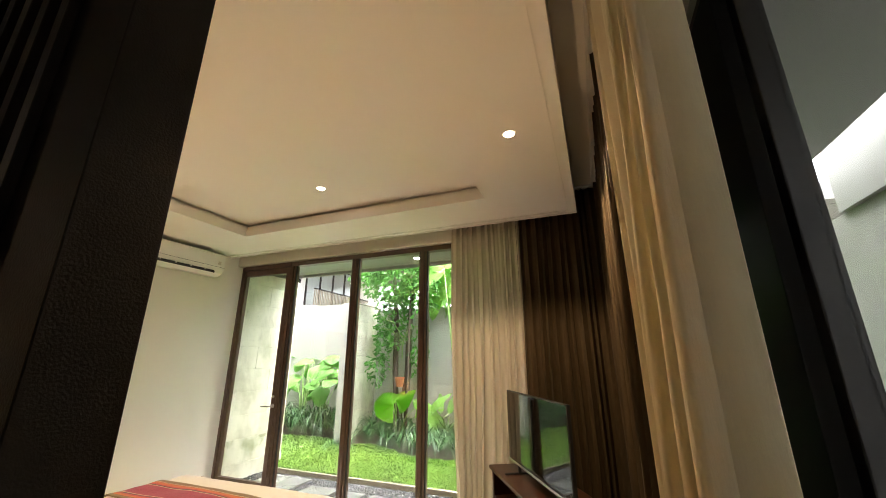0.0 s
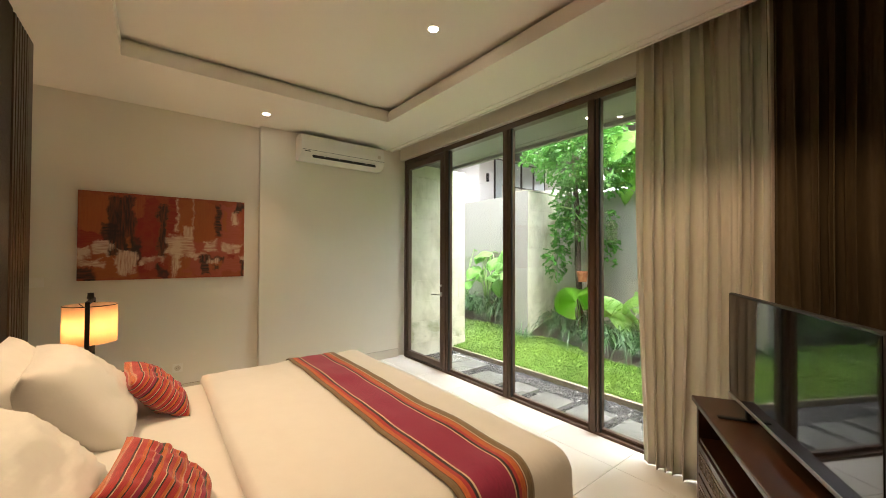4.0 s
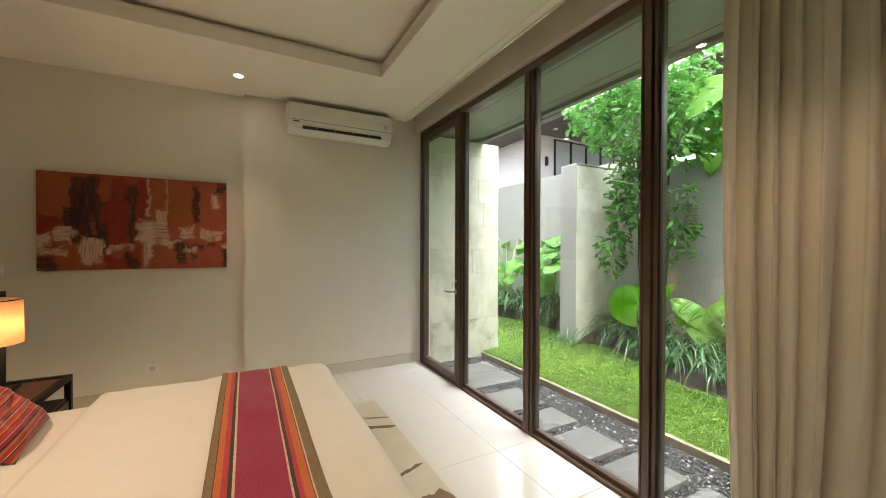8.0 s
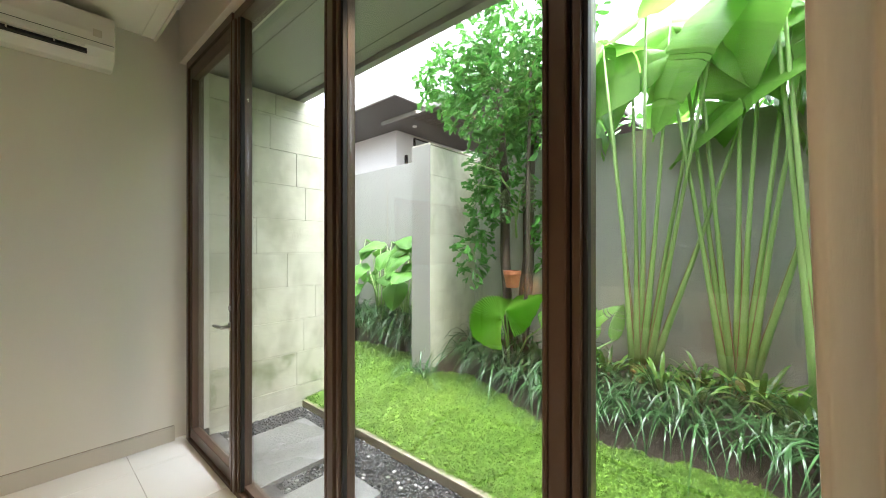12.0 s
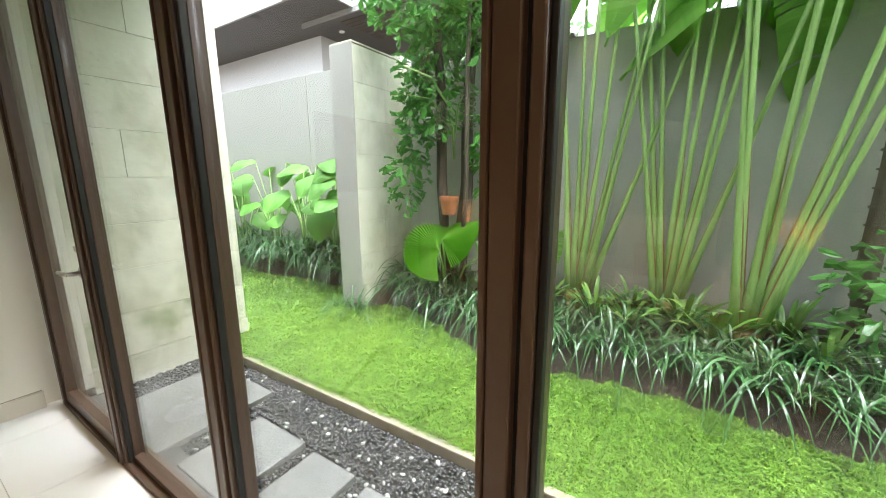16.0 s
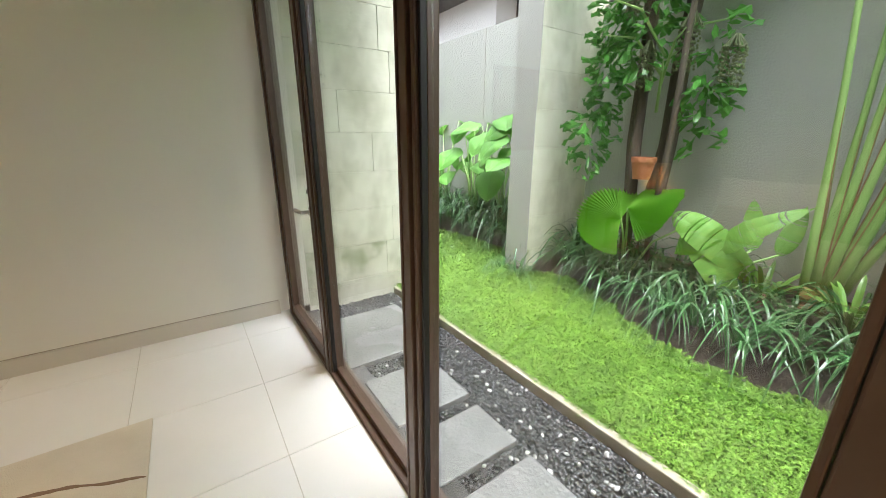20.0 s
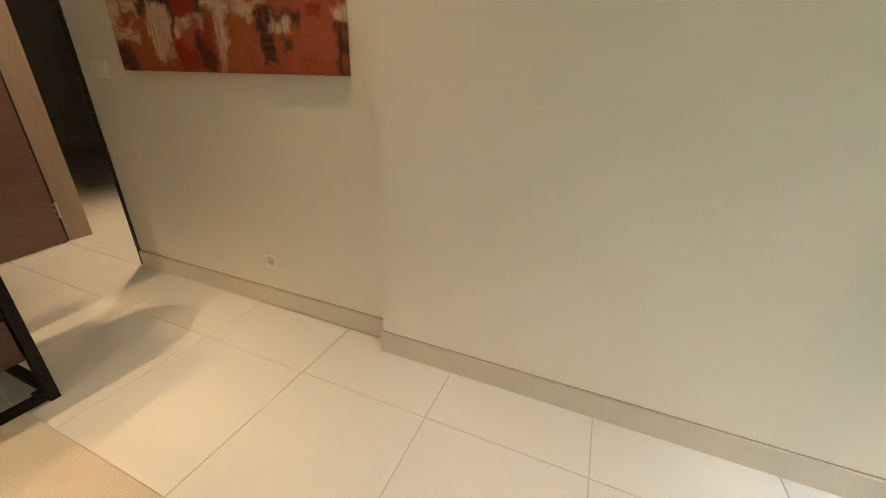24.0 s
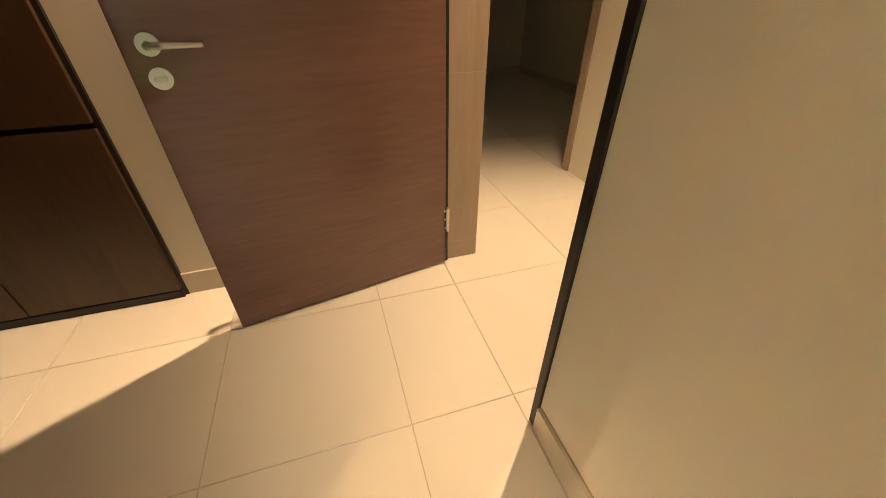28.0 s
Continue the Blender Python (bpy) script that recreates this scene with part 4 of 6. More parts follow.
for k in range(22):
    u, v, w, h = rng.random(), rng.uniform(0.04, 0.46), rng.uniform(0.02, 0.06), rng.uniform(0.04, 0.09)
    STROKES.append((rng.choice((3, 3, 1, 4, 2, 0)), u - w / 2, u + w / 2, v - h / 2, v + h / 2))
part("canvas", cube(PX0, PX1, PY - 0.036, PY - 0.004, PZ0, PZ1, 0.002), brushwork(STROKES, PX0, PX1, PZ0, PZ1, PY), pic)

# socket and switches
sock = thing("wall_socket", "white round-pin wall socket above the skirting", "socket", (1.763, PY, 0.285))
part("plate", cube(1.720, 1.806, PY - 0.010, PY, 0.242, 0.328, 0.003), PLASTIC, sock)
bm = bmesh.new()
cyl(bm, (1.763, PY - 0.0105, 0.285), (1.763, PY - 0.0115, 0.285), 0.027, seg=24)
part("recess", bm, SKIRT, sock)
for dx in (-0.0095, 0.0095):
    part("pin_hole", cyl(bmesh.new(), (1.763 + dx, PY - 0.0112, 0.285), (1.763 + dx, PY - 0.0122, 0.285), 0.003, seg=8), VENT, sock)
sw = thing("light_switch", "double white light switch plate beside the doorway", "switch", (0.75, PY, 1.20))
part("plate", cube(0.685, 0.815, PY - 0.008, PY, 1.155, 1.24, 0.003), PLASTIC, sw)
for k in range(2):
    part("rocker", cube(0.70 + k * 0.054, 0.748 + k * 0.054, PY - 0.011, PY - 0.0075, 1.17, 1.225, 0.002), PLASTIC, sw)

# ---- curtains ----


def curtain(name, lab, mat, x0, y0, x1, y1, z0, z1, folds, depth, seed, flare=1.0, cloth=0.003):
    """A pleated drop: gathered tight at the top, looser towards the hem."""
    bm = bmesh.new()
    n, m = folds * 12, 22
    d = Vector((x1 - x0, y1 - y0, 0))
    L = d.length
    d.normalize()
    nrm = Vector((-d.y, d.x, 0))
    g = []
    for j in range(m + 1):
        f = j / m
        z = z1 + (z0 - z1) * f
        row = []
        for i in range(n + 1):
            s = i / n
            ph = s * folds + 0.75 * noise.noise(Vector((s * folds * 0.45, seed, f * 0.7)))
            a = depth * (0.55 + 0.45 * f * flare) * (0.8 + 1.0 * noise.noise(Vector((s * folds * 0.6, seed + 4, f * 0.6))))
            off = a * math.sin(ph * math.tau) + 0.25 * a * math.sin(ph * 2 * math.tau + 1.3 + f) + 0.012 * noise.noise(Vector((s * folds * 2.3, seed, f * 2)))
            along = s * L + 0.25 * a * math.sin(ph * 2 * math.tau) + (0.06 * noise.noise(Vector((s * 2.2, f * 1.5, seed))) * f)
            p = Vector((x0, y0, 0)) + d * along + nrm * off
            row.append(bm.verts.new((p.x, p.y, z + (0.008 * noise.noise(Vector((s * 8, seed, 1))) if j == m else 0))))
        g.append(row)
    for r, s in zip(g, g[1:]):
        for k in range(n):
            bm.faces.new((r[k], s[k], s[k + 1], r[k + 1]))
    cur = thing(name, lab, "curtain", ((x0 + x1) / 2, (y0 + y1) / 2, z0))
    ob = part("drop", bm, mat, cur, smooth=True)
    so = ob.modifiers.new("thickness", "SOLIDIFY")
    so.thickness = cloth
    return cur


curtain("sheer_curtain", "pale beige linen sheer curtain drawn aside, in soft pleats", SHEER, 4.275, 1.56, 4.275, 0.80, 0.01, 3.17, 11, 0.040, 2.0)
curtain("blackout_curtain", "dark brown blackout curtain bunched in the corner", DARKCUR, 4.265, 0.84, 4.265, -0.02, 0.01, 3.15, 12, 0.042, 5.0)
curtain("blackout_curtain", "dark brown blackout curtain along the side window", DARKCUR, 4.235, 0.0, 1.50, 0.0, 0.01, 3.15, 24, 0.055, 9.0)
curtain("sheer_curtain", "beige linen curtain hanging in wide folds by the side window", WARMSHEER, 1.74, 0.055, 1.03, 0.045, 0.01, 3.17, 9, 0.038, 12.0)
for nm, a in (("curtain_track", (4.25, 4.29, 0.02, 4.85, 3.17, 3.19)), ("curtain_track", (0.3, 4.2, 0.045, 0.065, 3.17, 3.19)), ("curtain_track", (0.3, 4.2, -0.015, 0.015, 3.175, 3.193))):
    tagged(part(nm, cube(*a, 0.003), PLASTIC), "white aluminium curtain track in the ceiling slot", "curtain track")

# ---- television cabinet, set across the corner ----
CO = Matrix.Translation((3.93, 1.09, 0)) @ Matrix.Rotation(math.atan2(-0.515, -0.857), 4, "Z")
cab = thing("tv_cabinet", "dark mahogany television cabinet with carved drawer fronts", "cabinet", (3.5, 0.65, 0))
CL, CD, CH = 1.26, 0.42, 0.67


def cbox(name, mat, a, parent=None, bev=0.003, lab=""):
    return part(name, cube(*a, bev, CO), mat, parent or cab, lab)


cbox("top", MAHOG, (-0.02, CL + 0.02, -0.02, CD, CH - 0.028, CH), None, 0.006)
cbox("side", MAHOG, (0, 0.035, 0, CD, 0.06, CH - 0.028))
cbox("side", MAHOG, (CL - 0.035, CL, 0, CD, 0.06, CH - 0.028))
cbox("back", MAHOG, (0.035, CL - 0.035, CD - 0.015, CD, 0.08, CH - 0.028))
cbox("shelf", MAHOG, (0.035, CL - 0.035, 0.005, CD - 0.015, 0.445, 0.463))
cbox("bottom", MAHOG, (0.035, CL - 0.035, 0.005, CD - 0.015, 0.075, 0.10))
for x in (0.0, CL - 0.05):
    for y in (0.0, CD - 0.05):
        cbox("foot", MAHOG, (x, x + 0.05, y, y + 0.05, 0, 0.062))
for z0 in (0.108, 0.280):
    for x0 in (0.042, CL / 2 + 0.004):
        x1 = x0 + CL / 2 - 0.046
        dr = cbox("drawer", MAHOG, (x0, x1, -0.004, 0.02, z0, z0 + 0.16))
        cbox("carved_panel", CARVE, (x0 + 0.035, x1 - 0.035, -0.008, -0.003, z0 + 0.035, z0 + 0.125), dr, 0.002, "carved greek-key panel")
        k = 0
        xx = x0 + 0.045
        while xx < x1 - 0.06:
            bm = bmesh.new()
            for a in ((xx, xx + 0.03, z0 + 0.048, z0 + 0.056), (xx, xx + 0.008, z0 + 0.048, z0 + 0.11), (xx, xx + 0.03, z0 + 0.102, z0 + 0.11), (xx + 0.022, xx + 0.03, z0 + 0.07, z0 + 0.11), (xx + 0.012, xx + 0.03, z0 + 0.07, z0 + 0.078)):
                box(bm, a[0], a[1], -0.013, -0.007, a[2], a[3], 0, CO)
            part("key_motif", bm, CARVE, dr)
            xx += 0.042
tv = thing("television", "flat black television on a low stand", "television", (3.44, 0.66, CH))
TVM = CO
part("panel", cube(0.09, 1.17, 0.125, 0.15, 0.735, 1.258, 0.004, TVM), VENT, tv)
part("screen", cube(0.098, 1.162, 0.1225, 0.127, 0.748, 1.25, 0.001, TVM), SCREEN, tv, "glossy dark screen, switched off")
part("bezel_bottom", cube(0.09, 1.17, 0.119, 0.127, 0.733, 0.748, 0.002, TVM), STEEL, tv, "thin silver lower bezel")
part("back_box", cube(0.35, 0.91, 0.15, 0.19, 0.76, 1.02, 0.01, TVM), VENT, tv)
for x in (0.28, 0.98):
    bm = cube(x - 0.012, x + 0.012, 0.02, 0.27, CH, CH + 0.012, 0.004, TVM)
    box(bm, x - 0.012, x + 0.012, 0.13, 0.15, CH + 0.01, 0.75, 0.004, TVM)
    part("foot", bm, VENT, tv)

# ---- nightstands and lamps ----


def nightstand(m, lab):
    ns = thing("nightstand", lab, "nightstand", tuple(m.translation), group="bedside nightstands")
    X0, X1, Y0, Y1, H, w = 0.0, 0.485, -0.27, 0.27, 0.545, 0.034

    def b(name, mat, a, lab2="", bev=0.002, parent=None):
        return part(name, cube(*a, bev, m), mat, parent or ns, lab2)

    for x in (X0, X1 - w):
        for y in (Y0, Y1 - w):
            b("leg", BLACK, (x, x + w, y, y + w, 0, H))
    for y in (Y0, Y1 - w):
        b("top_rail", BLACK, (X0 + w, X1 - w, y, y + w, H - w, H))
        b("foot_rail", BLACK, (X0 + w, X1 - w, y, y + w, 0.03, 0.03 + w * 0.8))
    for x in (X0, X1 - w):
        b("cross_rail", BLACK, (x, x + w, Y0 + w, Y1 - w, H - w, H))
    b("front_foot_rail", BLACK, (X1 - w, X1, Y0 + w, Y1 - w, 0.012, 0.042))
    for y in (Y0 + w, Y1 - w - 0.03):
        b("bracket", BLACK, (X1 - w, X1, y, y + 0.03, 0.042, 0.058))
    b("tray", MAHOG, (X0 + w, X1 - w, Y0 + w, Y1 - w, H - 0.03, H - 0.012), "inset reddish wooden top")
    b("case_top", VENT, (X0 + w, X1 - 0.02, Y0 + w, Y1 - w, 0.385, 0.397))
    b("case_back", BROWN, (X0 + w, X0 + w + 0.012, Y0 + w, Y1 - w, 0.20, H - 0.034))
    b("case_side", BROWN, (X0 + w, X1 - 0.03, Y0 + w * 0.4, Y0 + w, 0.20, 0.385))
    b("case_side", BROWN, (X0 + w, X1 - 0.03, Y1 - w, Y1 - w * 0.4, 0.20, 0.385))
    b("case_bottom", BROWN, (X0 + w, X1 - 0.03, Y0 + w, Y1 - w, 0.20, 0.215))
    dr = b("drawer", MAHOG, (X1 - 0.035, X1 - 0.008, Y0 + w + 0.006, Y1 - w - 0.006, 0.205, 0.38), "mahogany drawer front")
    b("drawer_plate", LATTICE_BACK, (X1 - 0.009, X1 - 0.004, Y0 + 0.13, Y1 - 0.13, 0.257, 0.333), "pierced brass lattice plate", 0.001, dr)
    b("plate_border", BRASS, (X1 - 0.006, X1 - 0.002, Y0 + 0.128, Y1 - 0.128, 0.331, 0.336), "", 0.001, dr)
    b("plate_border", BRASS, (X1 - 0.006, X1 - 0.002, Y0 + 0.128, Y1 - 0.128, 0.254, 0.259), "", 0.001, dr)
    for k in range(4):
        y = Y0 + 0.165 + k * 0.070
        bm = bmesh.new()
        for dy, dz, r in ((0.014, 0.014, 0.015), (-0.014, 0.014, 0.015), (0.014, -0.014, 0.015), (-0.014, -0.014, 0.015), (0, 0, 0.012), (0.035, 0, 0.011)):
            c = m @ Matrix.Translation((X1 - 0.003, y + dy, 0.295 + dz)) @ Matrix.Rotation(math.pi / 2, 4, "Y")
            o = bmesh.ops.create_circle(bm, segments=14, radius=r, matrix=c)["verts"]
            n = bmesh.ops.create_circle(bm, segments=14, radius=r - 0.0035, matrix=c)["verts"]
            for i in range(14):
                bm.faces.new((o[i], o[(i + 1) % 14], n[(i + 1) % 14], n[i]))
        bmesh.ops.solidify(bm, geom=bm.faces, thickness=0.002)
        part("lattice_motif", bm, BRASS, dr)
    return ns


def lamp(p, lab):
    x, y, z = p
    lp = thing("table_lamp", lab, "table lamp", p, group="bedside lamps")
    part("foot", cube(x - 0.075, x + 0.075, y - 0.165, y + 0.165, z, z + 0.018, 0.004), BLACK, lp)
    part("column", tube([(x, y, z + 0.018), (x, y, z + 0.05), (x, y, z + 0.27), (x, y, z + 0.30)], [0.045, 0.042, 0.022, 0.016], 14), BLACK, lp, "tapered black column", smooth=True)
    for s in (-1, 1):
        part("frame_bar", cube(x - 0.012, x + 0.012, y + s * 0.155 - 0.008, y + s * 0.155 + 0.008, z, z + 0.585, 0.002), BLACK, lp)
    part("frame_top", cube(x - 0.012, x + 0.012, y - 0.163, y + 0.163, z + 0.57, z + 0.588, 0.002), BLACK, lp)
    part("finial", tube([(x, y, z + 0.588), (x, y, z + 0.60), (x, y, z + 0.625), (x, y, z + 0.635)], [0.012, 0.02, 0.016, 0.018], 12), BLACK, lp, smooth=True)
    bm = bmesh.new()
    R, n = 0.142, 48
    lo = [bm.verts.new((x + R * math.cos(k * math.tau / n), y + R * math.sin(k * math.tau / n), z + 0.30)) for k in range(n)]
    hi = [bm.verts.new((x + R * 0.985 * math.cos(k * math.tau / n), y + R * 0.985 * math.sin(k * math.tau / n), z + 0.555)) for k in range(n)]
    for k in range(n):
        bm.faces.new((lo[k], lo[(k + 1) % n], hi[(k + 1) % n], hi[k]))
    sh = part("shade", bm, SHADE, lp, "pale cream drum shade glowing warm", smooth=True)
    so = sh.modifiers.new("thickness", "SOLIDIFY")
    so.thickness = 0.003
    for zz in (0.553,):
        bm = bmesh.new()
        r2 = R * (1.0 if zz < 0.4 else 0.985)
        for k in range(n):
            a, b2 = k * math.tau / n, (k + 1) * math.tau / n
            cyl(bm, (x + r2 * math.cos(a), y + r2 * math.sin(a), z + zz), (x + r2 * math.cos(b2), y + r2 * math.sin(b2), z + zz), 0.003, seg=5)
        part("hoop", bm, BLACK, lp)
    for a in (0, math.tau / 3, math.tau * 2 / 3):
        part("spider", cyl(bmesh.new(), (x, y, z + 0.50), (x + R * math.cos(a), y + R * math.sin(a), z + 0.553), 0.0025, seg=6), BLACK, lp)
    bm = bmesh.new()
    bmesh.ops.create_uvsphere(bm, u_segments=14, v_segments=10, radius=0.03, matrix=Matrix.Translation((x, y, z + 0.40)))
    bu = part("bulb", bm, BULB, lp, "lit bulb", smooth=True)
    bu.visible_shadow = False
    li = new("lamp_light", bpy.data.lights.new("lamp_light", "POINT"))
    li.data.energy, li.data.color, li.data.shadow_soft_size = LAMP, (1.0, 0.64, 0.32), 0.03
    li.location = (x, y, z + 0.40)


nightstand(Matrix.Translation((1.0, 3.85, 0)), "black metal nightstand with a mahogany top and drawer")
nightstand(Matrix.Translation((1.0, 0.97, 0)), "black metal nightstand with a mahogany top and drawer")
lamp((1.22, 3.81, 0.545), "table lamp with a drum shade inside a black frame, lit")
lamp((1.17, 0.97, 0.545), "table lamp with a drum shade inside a black frame, lit")

# ---- door and wardrobe in the passage ----
dv = Vector((0.175, -0.91, 0)).normalized()
DM = Matrix.Translation((-0.335, 4.975, 0)) @ Matrix.Rotation(math.atan2(dv.y, dv.x), 4, "Z")
dr = thing("door_2", "dark red-brown veneered door standing open, with steel fittings", "door", (-0.335, 4.975, 0))
part("leaf", cube(0.0, 0.925, -0.022, 0.018, 0.012, 2.69, 0.002, DM), LEAFWOOD, dr)
part("edge_strip", cube(-0.012, -0.001, -0.02, 0.018, 0.012, 2.69, 0.001, DM), GASKET, dr, "black edge strip")
for z in (0.25, 1.3, 2.35):
    hg = part("hinge", cyl(bmesh.new(), DM @ Vector((-0.006, 0.026, z - 0.06)), DM @ Vector((-0.006, 0.026, z + 0.06)), 0.008), STEEL, dr)
    for k in range(3):
        part("screw", cyl(bmesh.new(), DM @ Vector((0.004, 0.018, z - 0.045 + k * 0.045)), DM @ Vector((0.004, 0.0215, z - 0.045 + k * 0.045)), 0.006, seg=8), STEEL, hg)
for s, yy in ((1, 0.018), (-1, -0.022)):
    ro = part("rosette", cyl(bmesh.new(), DM @ Vector((0.862, yy, 1.005)), DM @ Vector((0.862, yy + s * 0.01, 1.005)), 0.027, seg=24), STEEL, dr, "round steel rosette")
    part("lever", tube([DM @ Vector((0.862, yy, 1.005)), DM @ Vector((0.862, yy + s * 0.05, 1.005)), DM @ Vector((0.84, yy + s * 0.058, 1.006)), DM @ Vector((0.74, yy + s * 0.056, 1.003))], [0.009, 0.009, 0.009, 0.006], 10), STEEL, ro, smooth=True)
    lk = part("lock_rose", cyl(bmesh.new(), DM @ Vector((0.862, yy, 0.925)), DM @ Vector((0.862, yy + s * 0.01, 0.925)), 0.027, seg=24), STEEL, dr, "round steel lock plate")
    part("thumb_turn", cube(0.848, 0.876, min(yy + s * 0.01, yy + s * 0.022), max(yy + s * 0.01, yy + s * 0.022), 0.919, 0.931, 0.002, DM), STEEL, lk)

wd = thing("wardrobe", "built-in wardrobe with dark brown veneered doors", "wardrobe", (-0.45, 2.0, 0))
# Carcass colour holds the shade seen between the doors.
part("carcass", cube(-0.46, -0.445, -0.25, 3.815, 0, 2.85), GASKET, wd, "carcass coloured black for the shade in the gaps round the doors")
y = 3.80
while y > -0.2:
    part("lower_door", cube(-0.445, -0.425, y - 0.535, y, 0.045, 0.742, 0.002), WARD, wd)
    part("upper_door", cube(-0.445, -0.425, y - 0.535, y, 0.762, 2.83, 0.002), WARD, wd)
    y -= 0.541
part("plinth", cube(-0.445, -0.43, -0.2, 3.80, 0, 0.035), GASKET, wd)

# ---- garden ----


def lawn_edge(y):
    """Where the turf meets the planting bed."""
    f = min(1.0, max(0.0, (y - 2.7) / 1.9))
    return 6.17 + 0.05 * math.sin(y * 3.4 - 4.4) + 0.55 * f * f * (3 - 2 * f) - 0.38 * math.exp(-((y - 4.40) / 0.24) ** 2)


def height(x, y):
    e = lawn_edge(y)
    if x < e:
        return -0.035 + 0.13 * max(0, (x - 5.38) / (e - 5.38))
    f = min(1.0, (x - e) / (7.2 - e))
    return 0.085 + 0.27 * (1 - (1 - f) ** 1.8)


def sheet(name, x0, x1, nx, y0, y1, ny, mat, lab, cat, fx, bump=0.0):
    verts, faces = [], []
    for j in range(ny + 1):
        y = y0 + (y1 - y0) * j / ny
        a, b = fx(y) if callable(fx) else (x0, x1)
        for i in range(nx + 1):
            x = a + (b - a) * i / nx
            verts.append((x, y, height(x, y) + bump * noise.noise(Vector((x * 7, y * 7, 2.0)))))
    for j in range(ny):
        for i in range(nx):
            k = j * (nx + 1) + i
            faces.append((k, k + 1, k + nx + 2, k + nx + 1))
    ob = part(name, raw(name, verts, faces, mat))
    for p in ob.data.polygons:
        p.use_smooth = True
    return tagged(ob, lab, cat, kind="structure")


sheet("lawn", 0, 0, 14, -3.0, 11.0, 280, TURF, "thick green lawn, wet from rain", "lawn", lambda y: (5.375, lawn_edge(y) + 0.02), 0.006)
sheet("planting_bed", 0, 0, 24, -3.0, 11.0, 160, SOIL, "raised bed of dark wet soil", "soil", lambda y: (lawn_edge(y) - 0.005, 7.25), 0.035)

structure("curb", cube(5.335, 5.385, -3.0, 4.93, -0.3, -0.018, 0.006), CURB, "weathered stone curb between lawn and pebbles", "curb")
structure("garden_wall_south", cube(7.20, 7.40, -6.0, 4.42, -0.3, 2.46), RENDER, "grey rendered garden wall, wet and weathered", "wall")
structure("garden_wall_north", cube(7.25, 7.45, 4.42, 14.0, -0.3, 2.64), PALEWALL, "pale rendered garden wall with a vertical joint", "wall")
structure("garden_wall_joint", cube(7.246, 7.252, 5.955, 5.962, 0.3, 2.638), GROUT, "dark vertical joint in the pale wall", "trim")
structure("wall_garden_end", cube(4.56, 7.5, -3.2, -3.0, -0.3, 3.2), RENDER, "grey rendered wall closing the garden", "wall")
structure("wall_garden_far_end", cube(4.0, 7.5, 13.8, 14.0, -0.3, 2.6), PALEWALL, "pale rendered wall at the end of the garden", "wall")
# Added block, out of view: cuts the skylight on the north garden wall.
structure("upper_storey", cube(-0.5, 4.6, 5.2, 14.0, 3.42, 6.6), PALEWALL, "unseen pale block added to screen the north garden from the sky", "wall")
structure("house_side", cube(4.40, 4.56, 5.145, 13.8, -0.3, 3.2), PALEWALL, "pale rendered outer wall of the house", "wall")

# side yard beyond the near window
structure("yard_ground", cube(-3.0, 4.47, -1.65, NY - 0.11, -0.3, -0.06), SLAB, "dark paved side yard", "pavement")
structure("yard_wall", cube(-3.0, 7.2, -1.85, -1.65, -0.3, 2.56), RENDER, "grey rendered side wall with shallow joints", "wall")
structure("yard_wall_upper", cube(-3.0, 4.1, -1.85, -1.62, 2.566, 3.5), PALEWALL, "pale smooth upper part of the side wall", "wall")
for x in (3.35, 1.9):
    structure("yard_wall_joint", cube(x - 0.004, x + 0.004, -1.652, -1.648, -0.1, 2.56), GROUT, "dark joint in the side wall", "trim")

# neighbouring house
nh = thing("neighbour_house", "white two-storey house with deep dark eaves and a balcony", "house", (17, 17, 0))
part("wall", cube(14.0, 22.0, 13.4, 24.0, -0.3, 6.42), WHITE, nh)
bm = bmesh.new()
a = [bm.verts.new(v) for v in ((11.6, 10.75, 6.42), (23.4, 10.75, 6.42), (23.4, 26.0, 6.42), (11.6, 26.0, 6.42), (11.6, 10.75, 6.56), (23.4, 10.75, 6.56), (23.4, 26.0, 6.56), (11.6, 26.0, 6.56), (17.0, 17.0, 7.9), (18.0, 20.5, 7.9))]
for f in ((3, 2, 1, 0), (0, 1, 5, 4), (1, 2, 6, 5), (2, 3, 7, 6), (3, 0, 4, 7), (4, 5, 8), (5, 6, 9, 8), (6, 7, 9), (7, 4, 8, 9)):
    bm.faces.new([a[k] for k in f])
part("roof", bm, ROOF, nh, "dark hipped roof with deep eaves")
part("fascia", cube(11.54, 11.61, 10.7, 26.0, 6.40, 6.60), PALEWALL, nh, "pale fascia board")
part("fascia", cube(11.61, 23.4, 10.68, 10.75, 6.40, 6.60), PALEWALL, nh, "pale fascia board")
pr = part("porch_roof", cube(13.0, 22.5, 5.5, 13.1, 6.30, 6.40), ROOF, nh, "low dark porch roof")
part("fascia", cube(12.94, 13.0, 5.5, 13.1, 6.28, 6.43), SOFFIT, pr)
part("ridge_tiles", cube(12.98, 13.3, 5.5, 12.6, 6.401, 6.46), CLAY, pr, "terracotta tile edge")
for k in range(9):
    part("soffit_board", cube(13.3 + k * 0.22, 13.49 + k * 0.22, 5.6, 11.6, 6.272, 6.298), BROWN, pr)
part("porch_lamp", cyl(bmesh.new(), (13.9, 12.2, 6.26), (13.9, 12.2, 6.30), 0.09, seg=16), WHITE, pr, "round porch lamp")
PANEV = material("pale_glazing", (0.50, 0.56, 0.55), 0.1, scale=1.5, amount=0.4)
